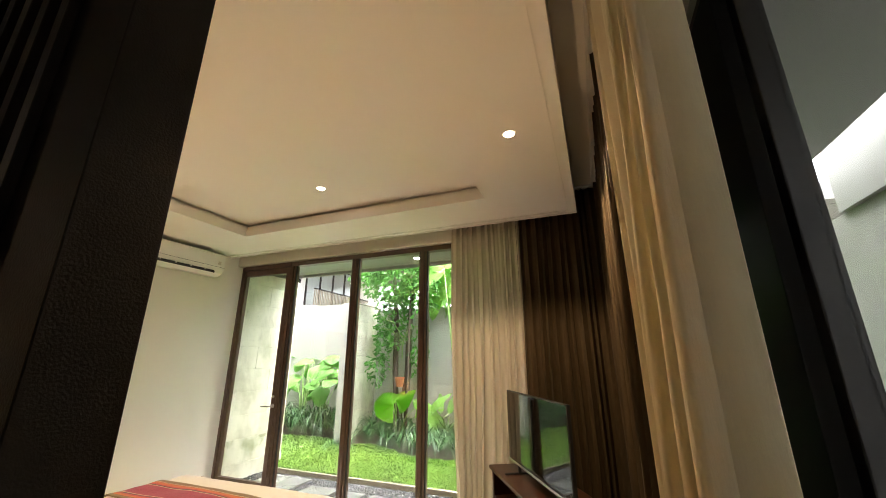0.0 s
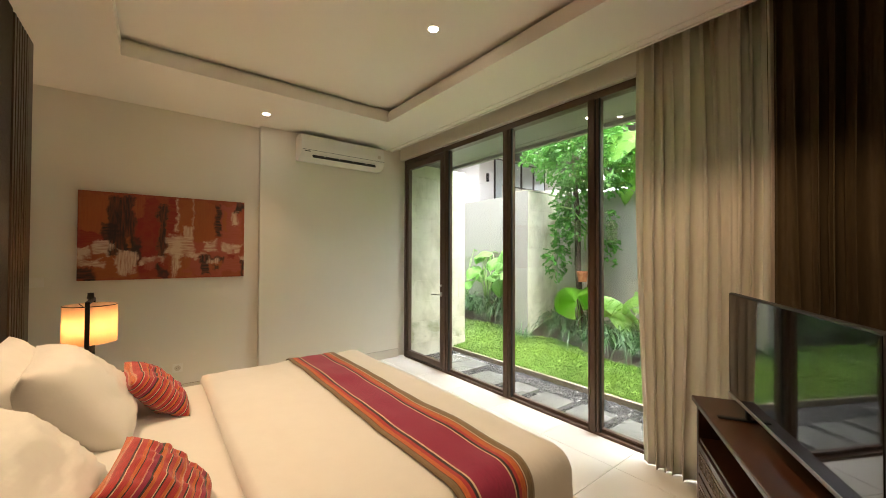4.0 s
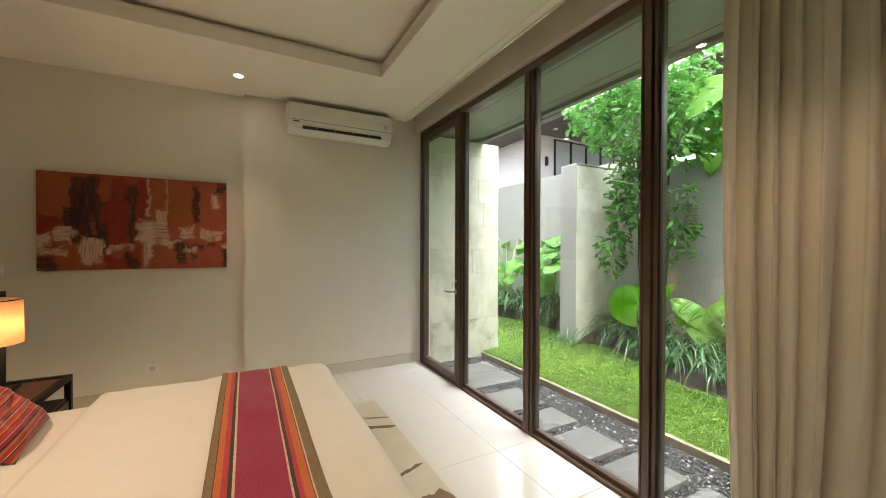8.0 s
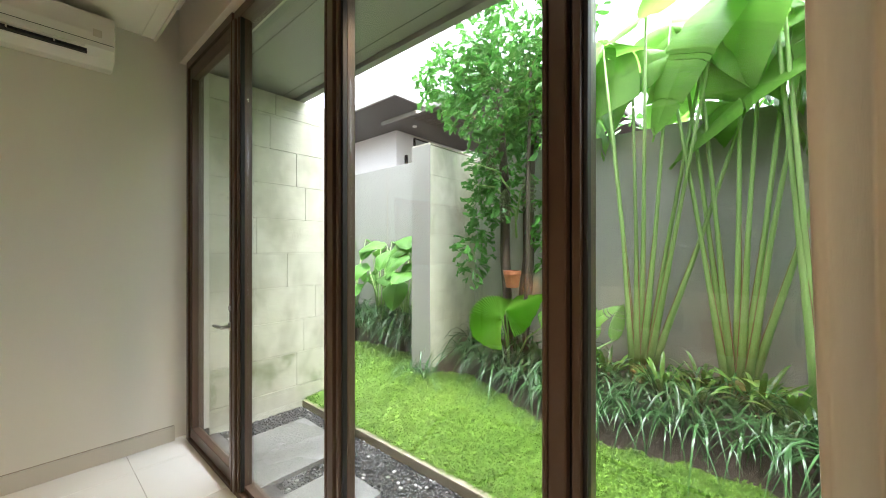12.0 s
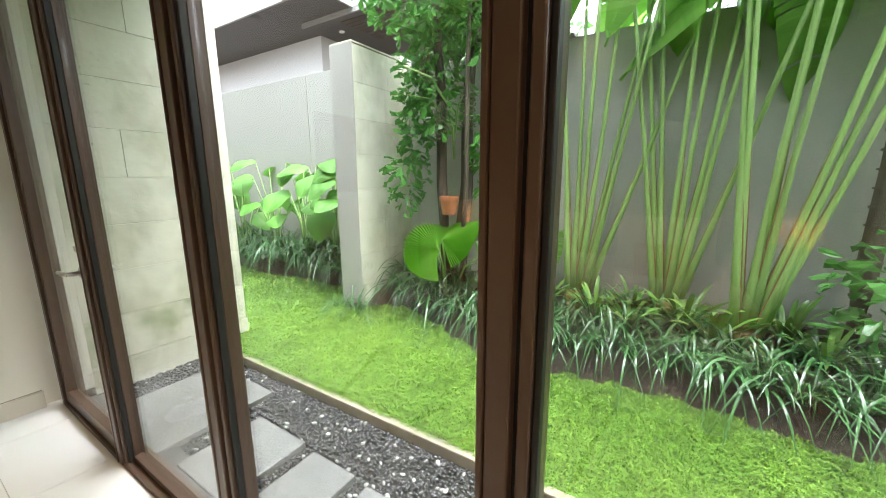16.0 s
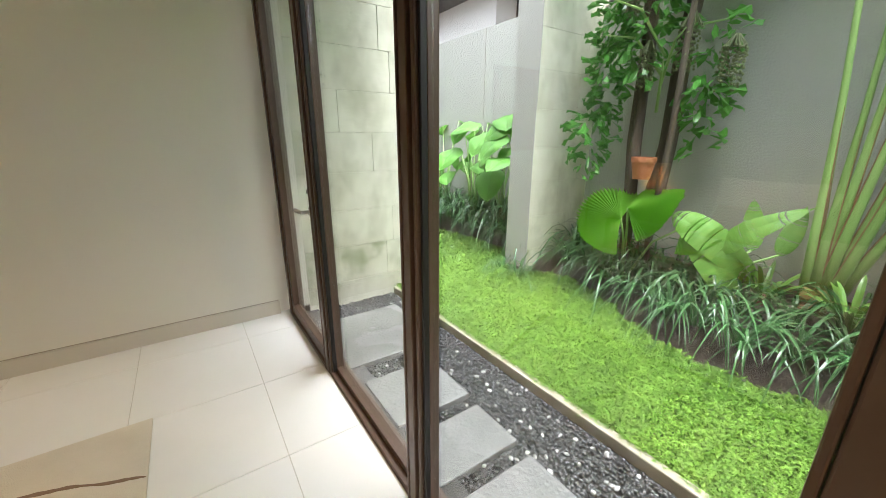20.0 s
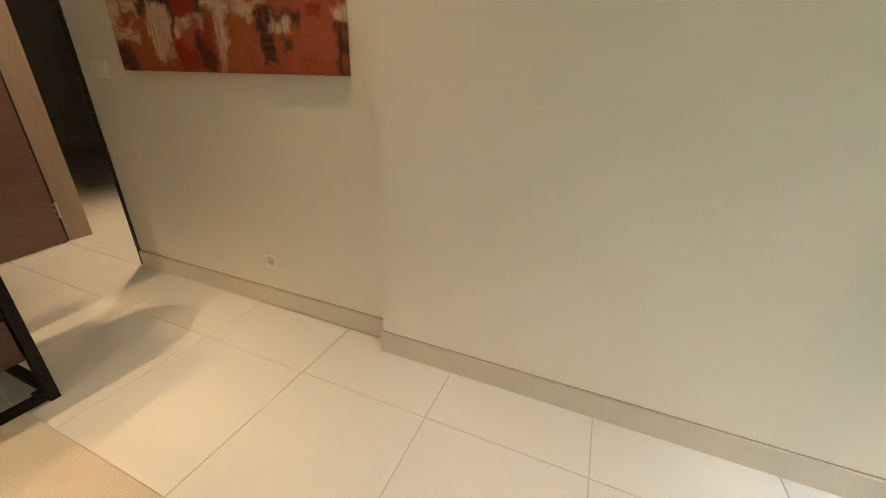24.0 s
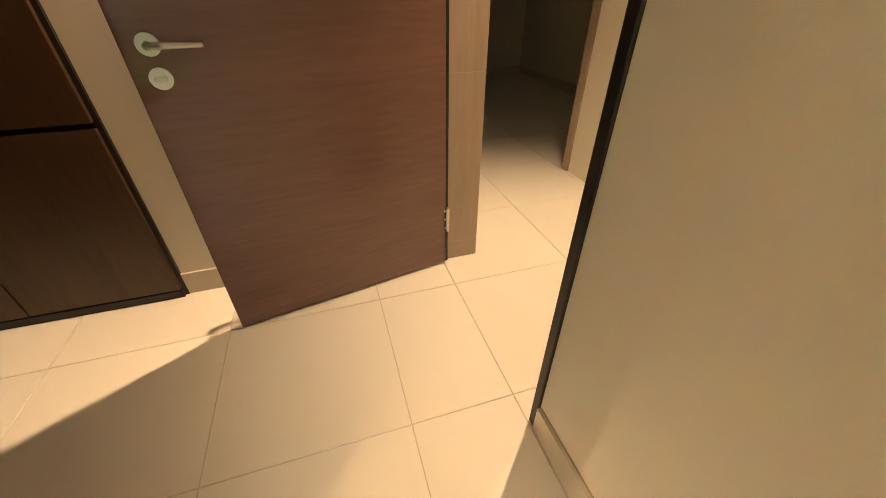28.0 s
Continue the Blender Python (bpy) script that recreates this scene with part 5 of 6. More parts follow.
for k in range(4):
    x = 15.06 + k * 1.02
    w = part("window", cube(x, x + 0.9, 13.36, 13.398, 4.0, 6.25), PANEV, nh, "pale reflecting balcony window")
    part("window_frame", cube(x - 0.07, x, 13.33, 13.398, 3.95, 6.3), BLACK, w)
    part("window_frame", cube(x + 0.9, x + 0.95, 13.33, 13.398, 3.95, 6.3), BLACK, w)
    part("window_head", cube(x, x + 0.9, 13.33, 13.398, 6.25, 6.3), BLACK, w)
bal = part("balcony", cube(14.6, 19.2, 12.4, 13.4, 3.75, 3.95), WHITE, nh, "white balcony slab with a slatted rail")
part("rail", cube(14.6, 19.2, 12.42, 12.48, 4.72, 4.77), BLACK, bal)
for k in range(40):
    part("baluster", cube(14.62 + k * 0.116, 14.66 + k * 0.116, 12.43, 12.47, 3.95, 4.72), CURB, bal)
part("sconce", cube(14.45, 14.57, 13.28, 13.398, 5.05, 5.45, 0.02), BLACK, nh, "black wall lamp")
rb = thing("far_roof", "reddish tiled roof beyond the side wall", "house", (12, -6, 0))
part("wall", cube(10, 16, -10, -4.0, -0.3, 3.4), PALEWALL, rb)
for k in range(12):
    part("tile_row", cube(9.6 + k * 0.25, 9.95 + k * 0.25, -10.4, -3.6, 3.3 + k * 0.16, 3.42 + k * 0.16), CLAY, rb)

# ---- plants ----


def blade(verts, faces, base, ang, length, width, lift, droop, rng, seg=7, fold=0.25):
    """One arching strap leaf."""
    d = Vector((math.cos(ang), math.sin(ang), 0))
    s = Vector((-d.y, d.x, 0))
    k0 = len(verts)
    twist = rng.uniform(-0.5, 0.5)
    for i in range(seg + 1):
        f = i / seg
        out = length * (f * math.cos(lift) + droop * 0.25 * f * f)
        up = length * (f * math.sin(lift) - droop * f * f * f)
        w = width * (0.55 + 0.75 * f) * (1 - f ** 3) if f < 1 else 0.0008
        p = Vector(base) + d * out + Vector((0, 0, up))
        ss = s * math.cos(twist * f) + Vector((0, 0, 1)) * math.sin(twist * f)
        verts.extend((p - ss * w + Vector((0, 0, fold * w)), p, p + ss * w + Vector((0, 0, fold * w))))
    for i in range(seg):
        a = k0 + i * 3
        faces.extend(((a, a + 3, a + 4, a + 1), (a + 1, a + 4, a + 5, a + 2)))


def strap_mesh(seed, n=38, length=(0.42, 0.80), width=0.0098):
    rng = random.Random(seed)
    v, f = [], []
    for k in range(n):
        r = rng.uniform(0, 0.05)
        a = rng.uniform(0, math.tau)
        blade(v, f, (r * math.cos(a), r * math.sin(a), 0), a + rng.uniform(-0.4, 0.4), rng.uniform(*length), width * rng.uniform(0.75, 1.25), rng.uniform(0.75, 1.35), rng.uniform(0.55, 1.15), rng)
    me = raw("leaves", v, f, STRAP)
    for p in me.polygons:
        p.use_smooth = True
    return me


STRAPS = [strap_mesh(s) for s in (1, 2, 3, 4, 5)]
LILIES = [strap_mesh(s, 30, (0.38, 0.70), 0.0105) for s in (11, 12, 13)]
rng = random.Random(21)


def clump(x, y, sc, kind=STRAPS):
    ob = tagged(part("strap_leaf_plant", rng.choice(kind)), "clump of arching glossy dark green strap leaves, wet with rain", "plant", "bed of strap-leaf plants", "stuff")
    ob.matrix_basis = Matrix.Translation((x, y, height(x, y) - 0.01)) @ Matrix.Rotation(rng.uniform(0, math.tau), 4, "Z") @ Matrix.Diagonal((sc, sc, sc * rng.uniform(0.85, 1.1), 1))


y = -1.4
while y < 9.5:
    e = lawn_edge(y)
    near = STRAPS if y > 2.6 or rng.random() < 0.4 else LILIES
    if 4.12 < y < 4.70:
        clump(6.30 + rng.uniform(-0.06, 0.06), y, 0.62)
    elif y > 4.7:
        clump(e + rng.uniform(0.16, 0.24), y, rng.uniform(0.8, 1.0))
        clump(e + rng.uniform(0.26, 0.40), y + 0.09, rng.uniform(1.0, 1.25))
    elif y > 2.7:
        clump(e + rng.uniform(0.20, 0.30), y, rng.uniform(0.8, 1.0))
        clump(min(7.0, e + rng.uniform(0.42, 0.58)), y + 0.09, rng.uniform(0.9, 1.15))
    else:
        clump(e + rng.uniform(0.22, 0.32), y, rng.uniform(0.75, 1.0), near)
        clump(min(7.0, e + rng.uniform(0.40, 0.56)), y + 0.09, rng.uniform(0.8, 1.05), near)
    y += rng.uniform(0.17, 0.25)


def rosette_mesh(seed):
    r2 = random.Random(seed)
    v, f = [], []
    for k in range(20):
        a = k * 2.4 + r2.uniform(-0.3, 0.3)
        blade(v, f, (0.015 * math.cos(a), 0.015 * math.sin(a), 0.02), a, r2.uniform(0.28, 0.46), r2.uniform(0.016, 0.024), r2.uniform(0.75, 1.35), r2.uniform(0.15, 0.5), r2)
    return raw("rosette_leaves", v, f, ROSETTE)


ROSETTES = [rosette_mesh(s) for s in (61, 62, 63)]
for x, y, sc in ((6.80, 2.62, 0.9), (6.74, 2.22, 1.0), (6.70, 1.98, 0.95), (6.80, 1.66, 1.1), (6.72, 1.50, 1.05), (6.92, 1.98, 0.9), (6.86, 1.12, 1.0), (6.66, 0.98, 0.9), (6.90, 2.84, 0.8)):
    ro = thing("rosette_plant", "low rosette of broad green and reddish strap leaves", "plant", (x, y, height(x, y)), "rosette plants")
    lf = part("leaves", rng.choice(ROSETTES), None, ro)
    lf.matrix_parent_inverse = Matrix.Identity(4)
    lf.matrix_basis = Matrix.Rotation(rng.uniform(0, math.tau), 4, "Z") @ Matrix.Scale(sc, 4)
    part("crown_base", tube([(x, y, height(x, y) - 0.03), (x, y, height(x, y) + 0.07)], [0.028, 0.018], 8), REDBASE, ro, "reddish leaf bases")


def paddle(length, width, droop, curl, seed, tears=0, nseg=14, fold=0.25, tip=1.0):
    """A large blade along +x from the origin with a midrib and two wings; tears cut slits in from the edge."""
    r2 = random.Random(seed)
    v, f = [], []
    cut = [r2.random() < tears for _ in range(nseg)]
    nw = 4
    for side in (1, -1):
        for i in range(nseg):
            fa, fb = i / nseg, (i + 1) / nseg
            k0 = len(v)
            gap = 0.30 / nseg if cut[i] else 0.0
            for fi in (fa, fb - gap):
                prof = (math.sin(min(1, fi * 1.02 + 0.02) ** 0.72 * math.pi)) ** 0.62 * width / 2 * tip
                x = length * (fi - curl * fi * fi * 0.25)
                z = -droop * length * fi * fi
                for j in range(nw + 1):
                    q = j / nw
                    wv = 0.03 * width * math.sin(fi * 9 + j) * q
                    v.append((x + 0.05 * width * q * q, side * prof * q, z + fold * prof * q * (1 - q * 0.9) - droop * 0.25 * prof * q * q + wv - (0.05 * prof if cut[i] and fi != fa else 0)))
            for j in range(nw):
                a, b = k0 + j, k0 + nw + 1 + j
                f.append((a, b, b + 1, a + 1) if side > 0 else (a, a + 1, b + 1, b))
    me = raw("leaf", v, f, BIGLEAF)
    for p in me.polygons:
        p.use_smooth = True
    return me


def place(me, parent, p, yaw, pitch, roll=0, sc=1.0, name="leaf", mat=None, lab=""):
    ob = part(name, me, None, parent, lab)
    ob.matrix_basis = Matrix.Translation(p) @ Matrix.Rotation(yaw, 4, "Z") @ Matrix.Rotation(-pitch, 4, "Y") @ Matrix.Rotation(roll, 4, "X") @ Matrix.Scale(sc, 4)
    return ob


def aim(me, parent, p, axis, face, sc=1.0, name="leaf"):
    """Lays a leaf along an axis with its upper face towards a direction."""
    a = Vector(axis).normalized()
    y = Vector(face).cross(a).normalized()
    ob = part(name, me, None, parent)
    ob.matrix_basis = Matrix.Translation(p) @ Matrix((a, y, a.cross(y))).transposed().to_4x4() @ Matrix.Scale(sc, 4)
    return ob


OVALS = [paddle(0.36, 0.30, 0.34, 0.2, s, 0.0) for s in (1, 2, 3)]


def broadleaf(x, y, n, seed, hmax=1.3):
    r2 = random.Random(seed)
    z = height(x, y)
    pl = thing("broadleaf_plant", "tall plant with large oval bright green leaves on thin stalks", "plant", (x, y, z), "broad-leaved plants")
    for k in range(n):
        h = hmax * (0.45 + 0.55 * k / n) * r2.uniform(0.85, 1.1)
        a = r2.uniform(0, math.tau)
        lean = r2.uniform(0.10, 0.32)
        q = Vector((x + lean * math.cos(a), y + lean * math.sin(a), z + h))
        st = part("stalk", tube([(x + 0.03 * math.cos(a), y + 0.03 * math.sin(a), z - 0.02), (x + lean * 0.35 * math.cos(a), y + lean * 0.35 * math.sin(a), z + h * 0.55), tuple(q)], [0.011, 0.008, 0.005], 6), STALK, pl, smooth=True)
        aim(r2.choice(OVALS), st, q, (math.cos(a + r2.uniform(-0.6, 0.6)) - 0.35, math.sin(a), r2.uniform(-0.75, 0.15)), (-0.45, -0.15, r2.uniform(0.5, 1.1)), r2.uniform(0.6, 1.15))


for k, (x, y, n) in enumerate(((6.98, 4.85, 13), (7.0, 5.30, 13), (6.98, 5.80, 12), (7.0, 6.5, 9), (6.9, 7.1, 9), (7.0, 7.8, 8), (7.0, 8.6, 8))):
    broadleaf(x, y, n, 40 + k, 1.42)


def fan_mesh(R, seed, n=42):
    """A pleated round fan leaf, spread about +x."""
    v, f = [(0, 0, 0)], []
    r2 = random.Random(seed)
    span = radians(150 if seed == 1 else 200)
    for i in range(n * 2 + 1):
        a = -span / 2 + span * i / (n * 2)
        ridge = 0.013 if i % 2 else -0.011
        rr = R * (1.0 - (0.10 if i % 2 == 0 else r2.uniform(0, 0.04))) * (0.80 + 0.20 * math.cos(a)) * (1 + 0.04 * math.sin(a * 3 + seed))
        for q in (0.35, 0.72, 1.0):
            v.append((rr * q * math.cos(a), rr * q * math.sin(a), ridge * q + 0.10 * R * q * q * math.cos(a * 2) + 0.09 * R * q * q * math.sin(a * 3.4 + seed * 2) - 0.2 * R * max(0, q - 0.6)))
    for i in range(n * 2):
        a, b = 1 + i * 3, 4 + i * 3
        f.append((0, a, b))
        f.append((a, a + 1, b + 1, b))
        f.append((a + 1, a + 2, b + 2, b + 1))
    return raw("fan", v, f, FANLEAF)


FANS = [fan_mesh(0.29, s) for s in (1, 2)]
fp = thing("fan_palm", "low fan palm with round pleated bright green leaves", "palm", (6.62, 3.46, height(6.62, 3.46)))
for k, (q, axis, face, sc) in enumerate((((6.50, 3.46, 0.76), (-0.1, 0.95, 0.02), (-0.8, -0.3, 0.6), 1.22), ((6.52, 3.43, 0.84), (0.25, -0.9, 0.25), (-0.5, -0.1, 0.9), 1.25), ((6.66, 3.10, 0.74), (0.1, -0.85, -0.2), (-0.55, -0.1, 0.9), 0.85), ((6.80, 3.66, 0.62), (0.3, 0.8, 0.1), (-0.5, 0.0, 0.9), 0.85))):
    st = part("stalk", tube([(6.64, 3.46, height(6.64, 3.46)), ((6.64 + q[0]) / 2, (3.46 + q[1]) / 2, q[2] * 0.7 + 0.08), q], [0.012, 0.009, 0.007], 6), STALK, fp, smooth=True)
    aim(FANS[1 if k == 0 else 0], st, q, axis, face, sc, "fan")
RIBBED = [paddle(0.75, 0.26, 0.70, 0.2, s, 0.2, 22, 0.22) for s in (31, 32)]
for me in RIBBED:
    me.materials[0] = PADLEAF
fp2 = thing("ribbed_leaf_palm", "low palm with long drooping ribbed green leaves", "palm", (6.8, 2.95, height(6.8, 2.95)))
for k, (q, axis, face, sc) in enumerate((((6.60, 3.14, 0.84), (-0.1, -0.85, -0.30), (-0.8, -0.2, 0.6), 0.85), ((6.64, 3.04, 0.72), (-0.25, -0.7, -0.45), (-0.7, -0.2, 0.7), 0.75), ((6.90, 2.76, 0.62), (0.1, 0.12, 1.0), (-1.0, -0.35, 0.2), 0.48), ((6.92, 2.62, 0.62), (0.1, -0.25, 1.0), (-1.0, -0.3, 0.2), 0.44), ((6.70, 2.88, 0.62), (-0.3, -0.3, 0.5), (-0.7, -0.2, 0.7), 0.6))):
    st = part("stalk", tube([(6.80, 2.94, height(6.8, 2.94)), ((6.80 + q[0]) / 2, (2.94 + q[1]) / 2, q[2] * 0.7 + 0.08), q], [0.012, 0.009, 0.007], 6), STALK, fp2, smooth=True)
    aim(RIBBED[k % 2], st, q, axis, face, sc)


def fishtail(rng, size):
    """A wedge-shaped ragged leaflet, two triangles and a fold."""
    w = size * rng.uniform(0.16, 0.34)
    return [(0, 0, 0), (size * 0.6, -w * 0.7, 0.01), (size, -w, -0.02), (size * 1.08, -w * 0.2, 0.01), (size * 0.95, w * 0.35, 0.0), (size * 0.75, w, 0.02), (size * 0.45, w * 0.6, 0.0)], [(0, 1, 2, 3), (0, 3, 4), (0, 4, 5, 6)]


def leafcloud(name, blobs, count, size, seed, mat, parent, lab=""):
    """Many single leaflets strewn through ellipsoids, turned outwards and down."""
    r2 = random.Random(seed)
    v, f = [], []
    for (c, rad), n in zip(blobs, count):
        for _ in range(n):
            d = Vector((r2.gauss(0, 1), r2.gauss(0, 1), r2.gauss(0, 1))).normalized() * r2.uniform(0.25, 1.0) ** 0.6
            p = Vector((c[0] + d.x * rad[0], c[1] + d.y * rad[1], c[2] + d.z * rad[2]))
            lv, lf = fishtail(r2, size * r2.uniform(0.6, 1.25))
            m = Matrix.Translation(p) @ Matrix.Rotation(math.atan2(d.y, d.x) + r2.uniform(-1.2, 1.2), 4, "Z") @ Matrix.Rotation(r2.uniform(-0.5, 1.1), 4, "Y") @ Matrix.Rotation(r2.uniform(-1.0, 1.0), 4, "X")
            k = len(v)
            v.extend(tuple(m @ Vector(q)) for q in lv)
            f.extend(tuple(k + i for i in q) for q in lf)
    return part(name, raw(name, v, f, mat), None, parent, lab)


ft = thing("fishtail_palm", "clustered fishtail palm with ragged leaflets and hanging seed strings", "palm", (6.80, 3.45, height(6.8, 3.45)))
TR = [((6.72, 3.52), (6.74, 3.56), (6.70, 3.62), 0.042), ((6.86, 3.40), (6.86, 3.36), (6.90, 3.30), 0.038), ((6.80, 3.58), (6.84, 3.66), (6.95, 3.80), 0.03), ((6.92, 3.52), (6.95, 3.46), (6.98, 3.38), 0.034), ((6.70, 3.34), (6.66, 3.28), (6.60, 3.22), 0.022)]
for a, b, c, r in TR:
    h = height(a[0], a[1])
    part("trunk", tube([(a[0], a[1], h - 0.05), (a[0], a[1], h + 0.4), (b[0], b[1], 1.3), (b[0], b[1], 2.0), (c[0], c[1], 3.0)], [r * 1.15, r, r * 0.95, r * 0.85, r * 0.5], 9), BARK, ft, smooth=True)
r3 = random.Random(5)
for k in range(15):
    a = r3.uniform(0, math.tau)
    z = r3.uniform(1.5, 3.1)
    L = r3.uniform(0.35, 0.75)
    c = (6.80, 3.48, z)
    part("branch", tube([c, (c[0] + L * 0.5 * math.cos(a), c[1] + L * 0.5 * math.sin(a), z + 0.25), (c[0] + L * math.cos(a), c[1] + L * math.sin(a), z + 0.28)], [0.012, 0.009, 0.004], 5), STALK, ft)
leafcloud("crown", [((6.75, 3.62, 2.98), (0.45, 0.70, 0.55)), ((6.66, 4.12, 3.25), (0.30, 0.50, 0.35)), ((6.80, 3.15, 2.75), (0.35, 0.38, 0.5)), ((6.72, 3.84, 1.95), (0.13, 0.12, 0.60)), ((6.80, 3.40, 3.6), (0.5, 0.7, 0.45)), ((6.66, 3.92, 1.35), (0.16, 0.14, 0.35)), ((6.85, 3.2, 1.7), (0.15, 0.16, 0.5)), ((6.72, 3.6, 2.3), (0.2, 0.2, 0.6))],
          (900, 420, 420, 230, 700, 80, 110, 260), 0.115, 6, TREELEAF, ft, "ragged wedge-shaped leaflets")


def seeds(c, L, R, n, seed):
    r2 = random.Random(seed)
    bm = bmesh.new()
    for k in range(n):
        a, r = r2.uniform(0, math.tau), R * r2.random() ** 0.5
        x, y = c[0] + r * math.cos(a), c[1] + r * math.sin(a)
        ln = L * r2.uniform(0.7, 1.0)
        cyl(bm, (c[0] + (x - c[0]) * 0.2, c[1] + (y - c[1]) * 0.2, c[2]), (x, y, c[2] - ln * 0.25), 0.004, seg=4)
        m = 7
        for i in range(m):
            bmesh.ops.create_icosphere(bm, subdivisions=1, radius=0.009, matrix=Matrix.Translation((x + r2.uniform(-0.006, 0.006), y + r2.uniform(-0.006, 0.006), c[2] - ln * (0.25 + 0.75 * i / m))))
    return bm


for k, (c, L, R) in enumerate((((6.72, 3.30, 2.12), 0.42, 0.075), ((6.66, 3.52, 1.98), 0.36, 0.055), ((6.80, 3.06, 1.95), 0.36, 0.07), ((6.62, 3.66, 2.42), 0.34, 0.06))):
    part("seed_strings", seeds(c, L, R, 26, 60 + k), SEED, ft, "drooping strings of green seeds")
pot = thing("hanging_pot", "orange clay pot fixed to the palm trunks", "flower pot", (6.62, 3.42, 1.05))
bm = bmesh.new()
n = 20
prof = [(0.058, 1.05), (0.078, 1.17), (0.084, 1.17), (0.084, 1.205), (0.074, 1.205), (0.068, 1.12)]
rings = [[bm.verts.new((6.62 + r * math.cos(k * math.tau / n), 3.42 + r * math.sin(k * math.tau / n), z)) for k in range(n)] for r, z in prof]
for r, s in zip(rings, rings[1:]):
    for k in range(n):
        bm.faces.new((r[k], r[(k + 1) % n], s[(k + 1) % n], s[k]))
bm.faces.new(list(reversed(rings[0])))
bm.faces.new(rings[-1])
part("pot", bm, CLAY, pot)
part("soil", cyl(bmesh.new(), (6.62, 3.42, 1.15), (6.62, 3.42, 1.165), 0.07, seg=16), SOIL, pot)
part("bracket", cube(6.60, 6.76, 3.405, 3.435, 1.10, 1.115), BLACK, pot)

PADS = [paddle(1.35, 0.56, 0.42, 0.2, s, 0.12, 26, 0.18) for s in (21, 22, 23, 24)]
for me in PADS:
    me.materials[0] = PADLEAF


def traveller(x, y, fan_yaw, n, seed, spread=0.62, hgt=2.0, lean=0.0):
    """A fan of long stalks in one plane, broad where they clasp the base, each with a big paddle blade."""
    r2 = random.Random(seed)
    z = height(x, y)
    tp = thing("travellers_palm", "young traveller's palm with tall fanned green stalks", "palm", (x, y, z), "traveller's palms")
    base = part("base", tube([(x, y, z - 0.05), (x, y, z + 0.06), (x, y, z + 0.12), (x, y, z + 0.16)], [0.085, 0.08, 0.065, 0.04], 12), SHEATH, tp, "brown and reddish sheathed base", smooth=True)
    for k in range(9):
        a = r2.uniform(0, math.tau)
        zz = z + 0.01 + 0.011 * k
        m = Matrix.Translation((x + 0.078 * math.cos(a), y + 0.078 * math.sin(a), zz)) @ Matrix.Rotation(a, 4, "Z") @ Matrix.Rotation(r2.uniform(-0.3, 0.1), 4, "Y")
        part("scale", cube(-0.004, 0.004, -0.04, 0.04, -0.03, 0.035, 0.003, m), SHEATH, base, "dry red-brown leaf scale")
    d = Vector((math.cos(fan_yaw), math.sin(fan_yaw), 0))
    for k in range(n):
        f = (k / (n - 1) - 0.5) * 2
        a = f * spread + lean + r2.uniform(-0.045, 0.045)
        L = hgt * r2.uniform(0.92, 1.12)
        side = Vector((r2.uniform(-0.16, 0.05), 0, 0))
        way = d * math.sin(a) + Vector((0, 0, math.cos(a)))
        p0 = Vector((x - 0.02 * (k % 2), y, z)) + d * f * 0.05
        p1 = p0 + way * L * 0.16
        p2 = p0 + way * L * 0.42 + side * 0.3 + d * r2.uniform(-0.015, 0.015)
        p3 = p0 + way * L + side
        st = part("stalk", tube([tuple(p0), tuple(p1), tuple(p2), tuple((p2 + p3) / 2), tuple(p3)], [0.036, 0.027, 0.017, 0.013, 0.010], 8), STALK, tp, "long pale green stalk", smooth=True)
        turn = 1 if f > 0 else -1
        off = d * -turn * 0.024 + Vector((-0.016, 0, 0))
        part("margin", tube([tuple(p0 + off * 1.2), tuple(p1 + off), tuple(p2 + off * 0.55)], [0.004, 0.004, 0.002], 5), MARGIN, st, "dry reddish stalk margin")
        me = r2.choice(PADS)
        place(me, st, p3, turn * math.pi / 2 + r2.uniform(-0.6, 0.6), r2.uniform(-1.2, 0.3), -turn * r2.uniform(0.5, 1.3), r2.uniform(0.82, 1.05), "paddle_leaf")
        # Extra blades on some stalks, added for lawn shade and a fuller crown.
        if k % 3 == 1:
            place(PADS[k % 4], st, p3, r2.uniform(-0.8, 0.8) + (0 if k % 2 else math.pi), r2.uniform(-0.2, 0.5), r2.uniform(-0.4, 0.4), r2.uniform(0.7, 0.85), "paddle_leaf")


traveller(6.95, 2.40, radians(93), 8, 70, 0.17, 2.78, -0.07)
traveller(6.98, 1.78, radians(88), 8, 71, 0.16, 2.8, -0.03)
traveller(6.80, 1.33, radians(92), 8, 72, 0.18, 2.8, -0.09)
traveller(6.9, 0.30, radians(88), 7, 73, 0.22, 2.6)

rp = thing("ringed_palm", "slender palm trunk ringed with old leaf scars", "palm", (6.98, 0.80, height(6.98, 0.80)))
part("trunk", tube([(6.98, 0.80, height(6.98, 0.80) - 0.05), (6.98, 0.80, 0.7), (6.97, 0.79, 1.6), (6.96, 0.76, 2.5), (6.95, 0.74, 3.3)], [0.062, 0.052, 0.048, 0.045, 0.04], 12), BARK, rp, smooth=True)
for k in range(26):
    z = 0.45 + k * 0.105
    part("leaf_scar", cyl(bmesh.new(), (6.98, 0.80 - 0.015 * k / 26, z), (6.98, 0.80 - 0.015 * k / 26, z + 0.012), 0.058 - 0.008 * k / 26, seg=12), BARK, rp)

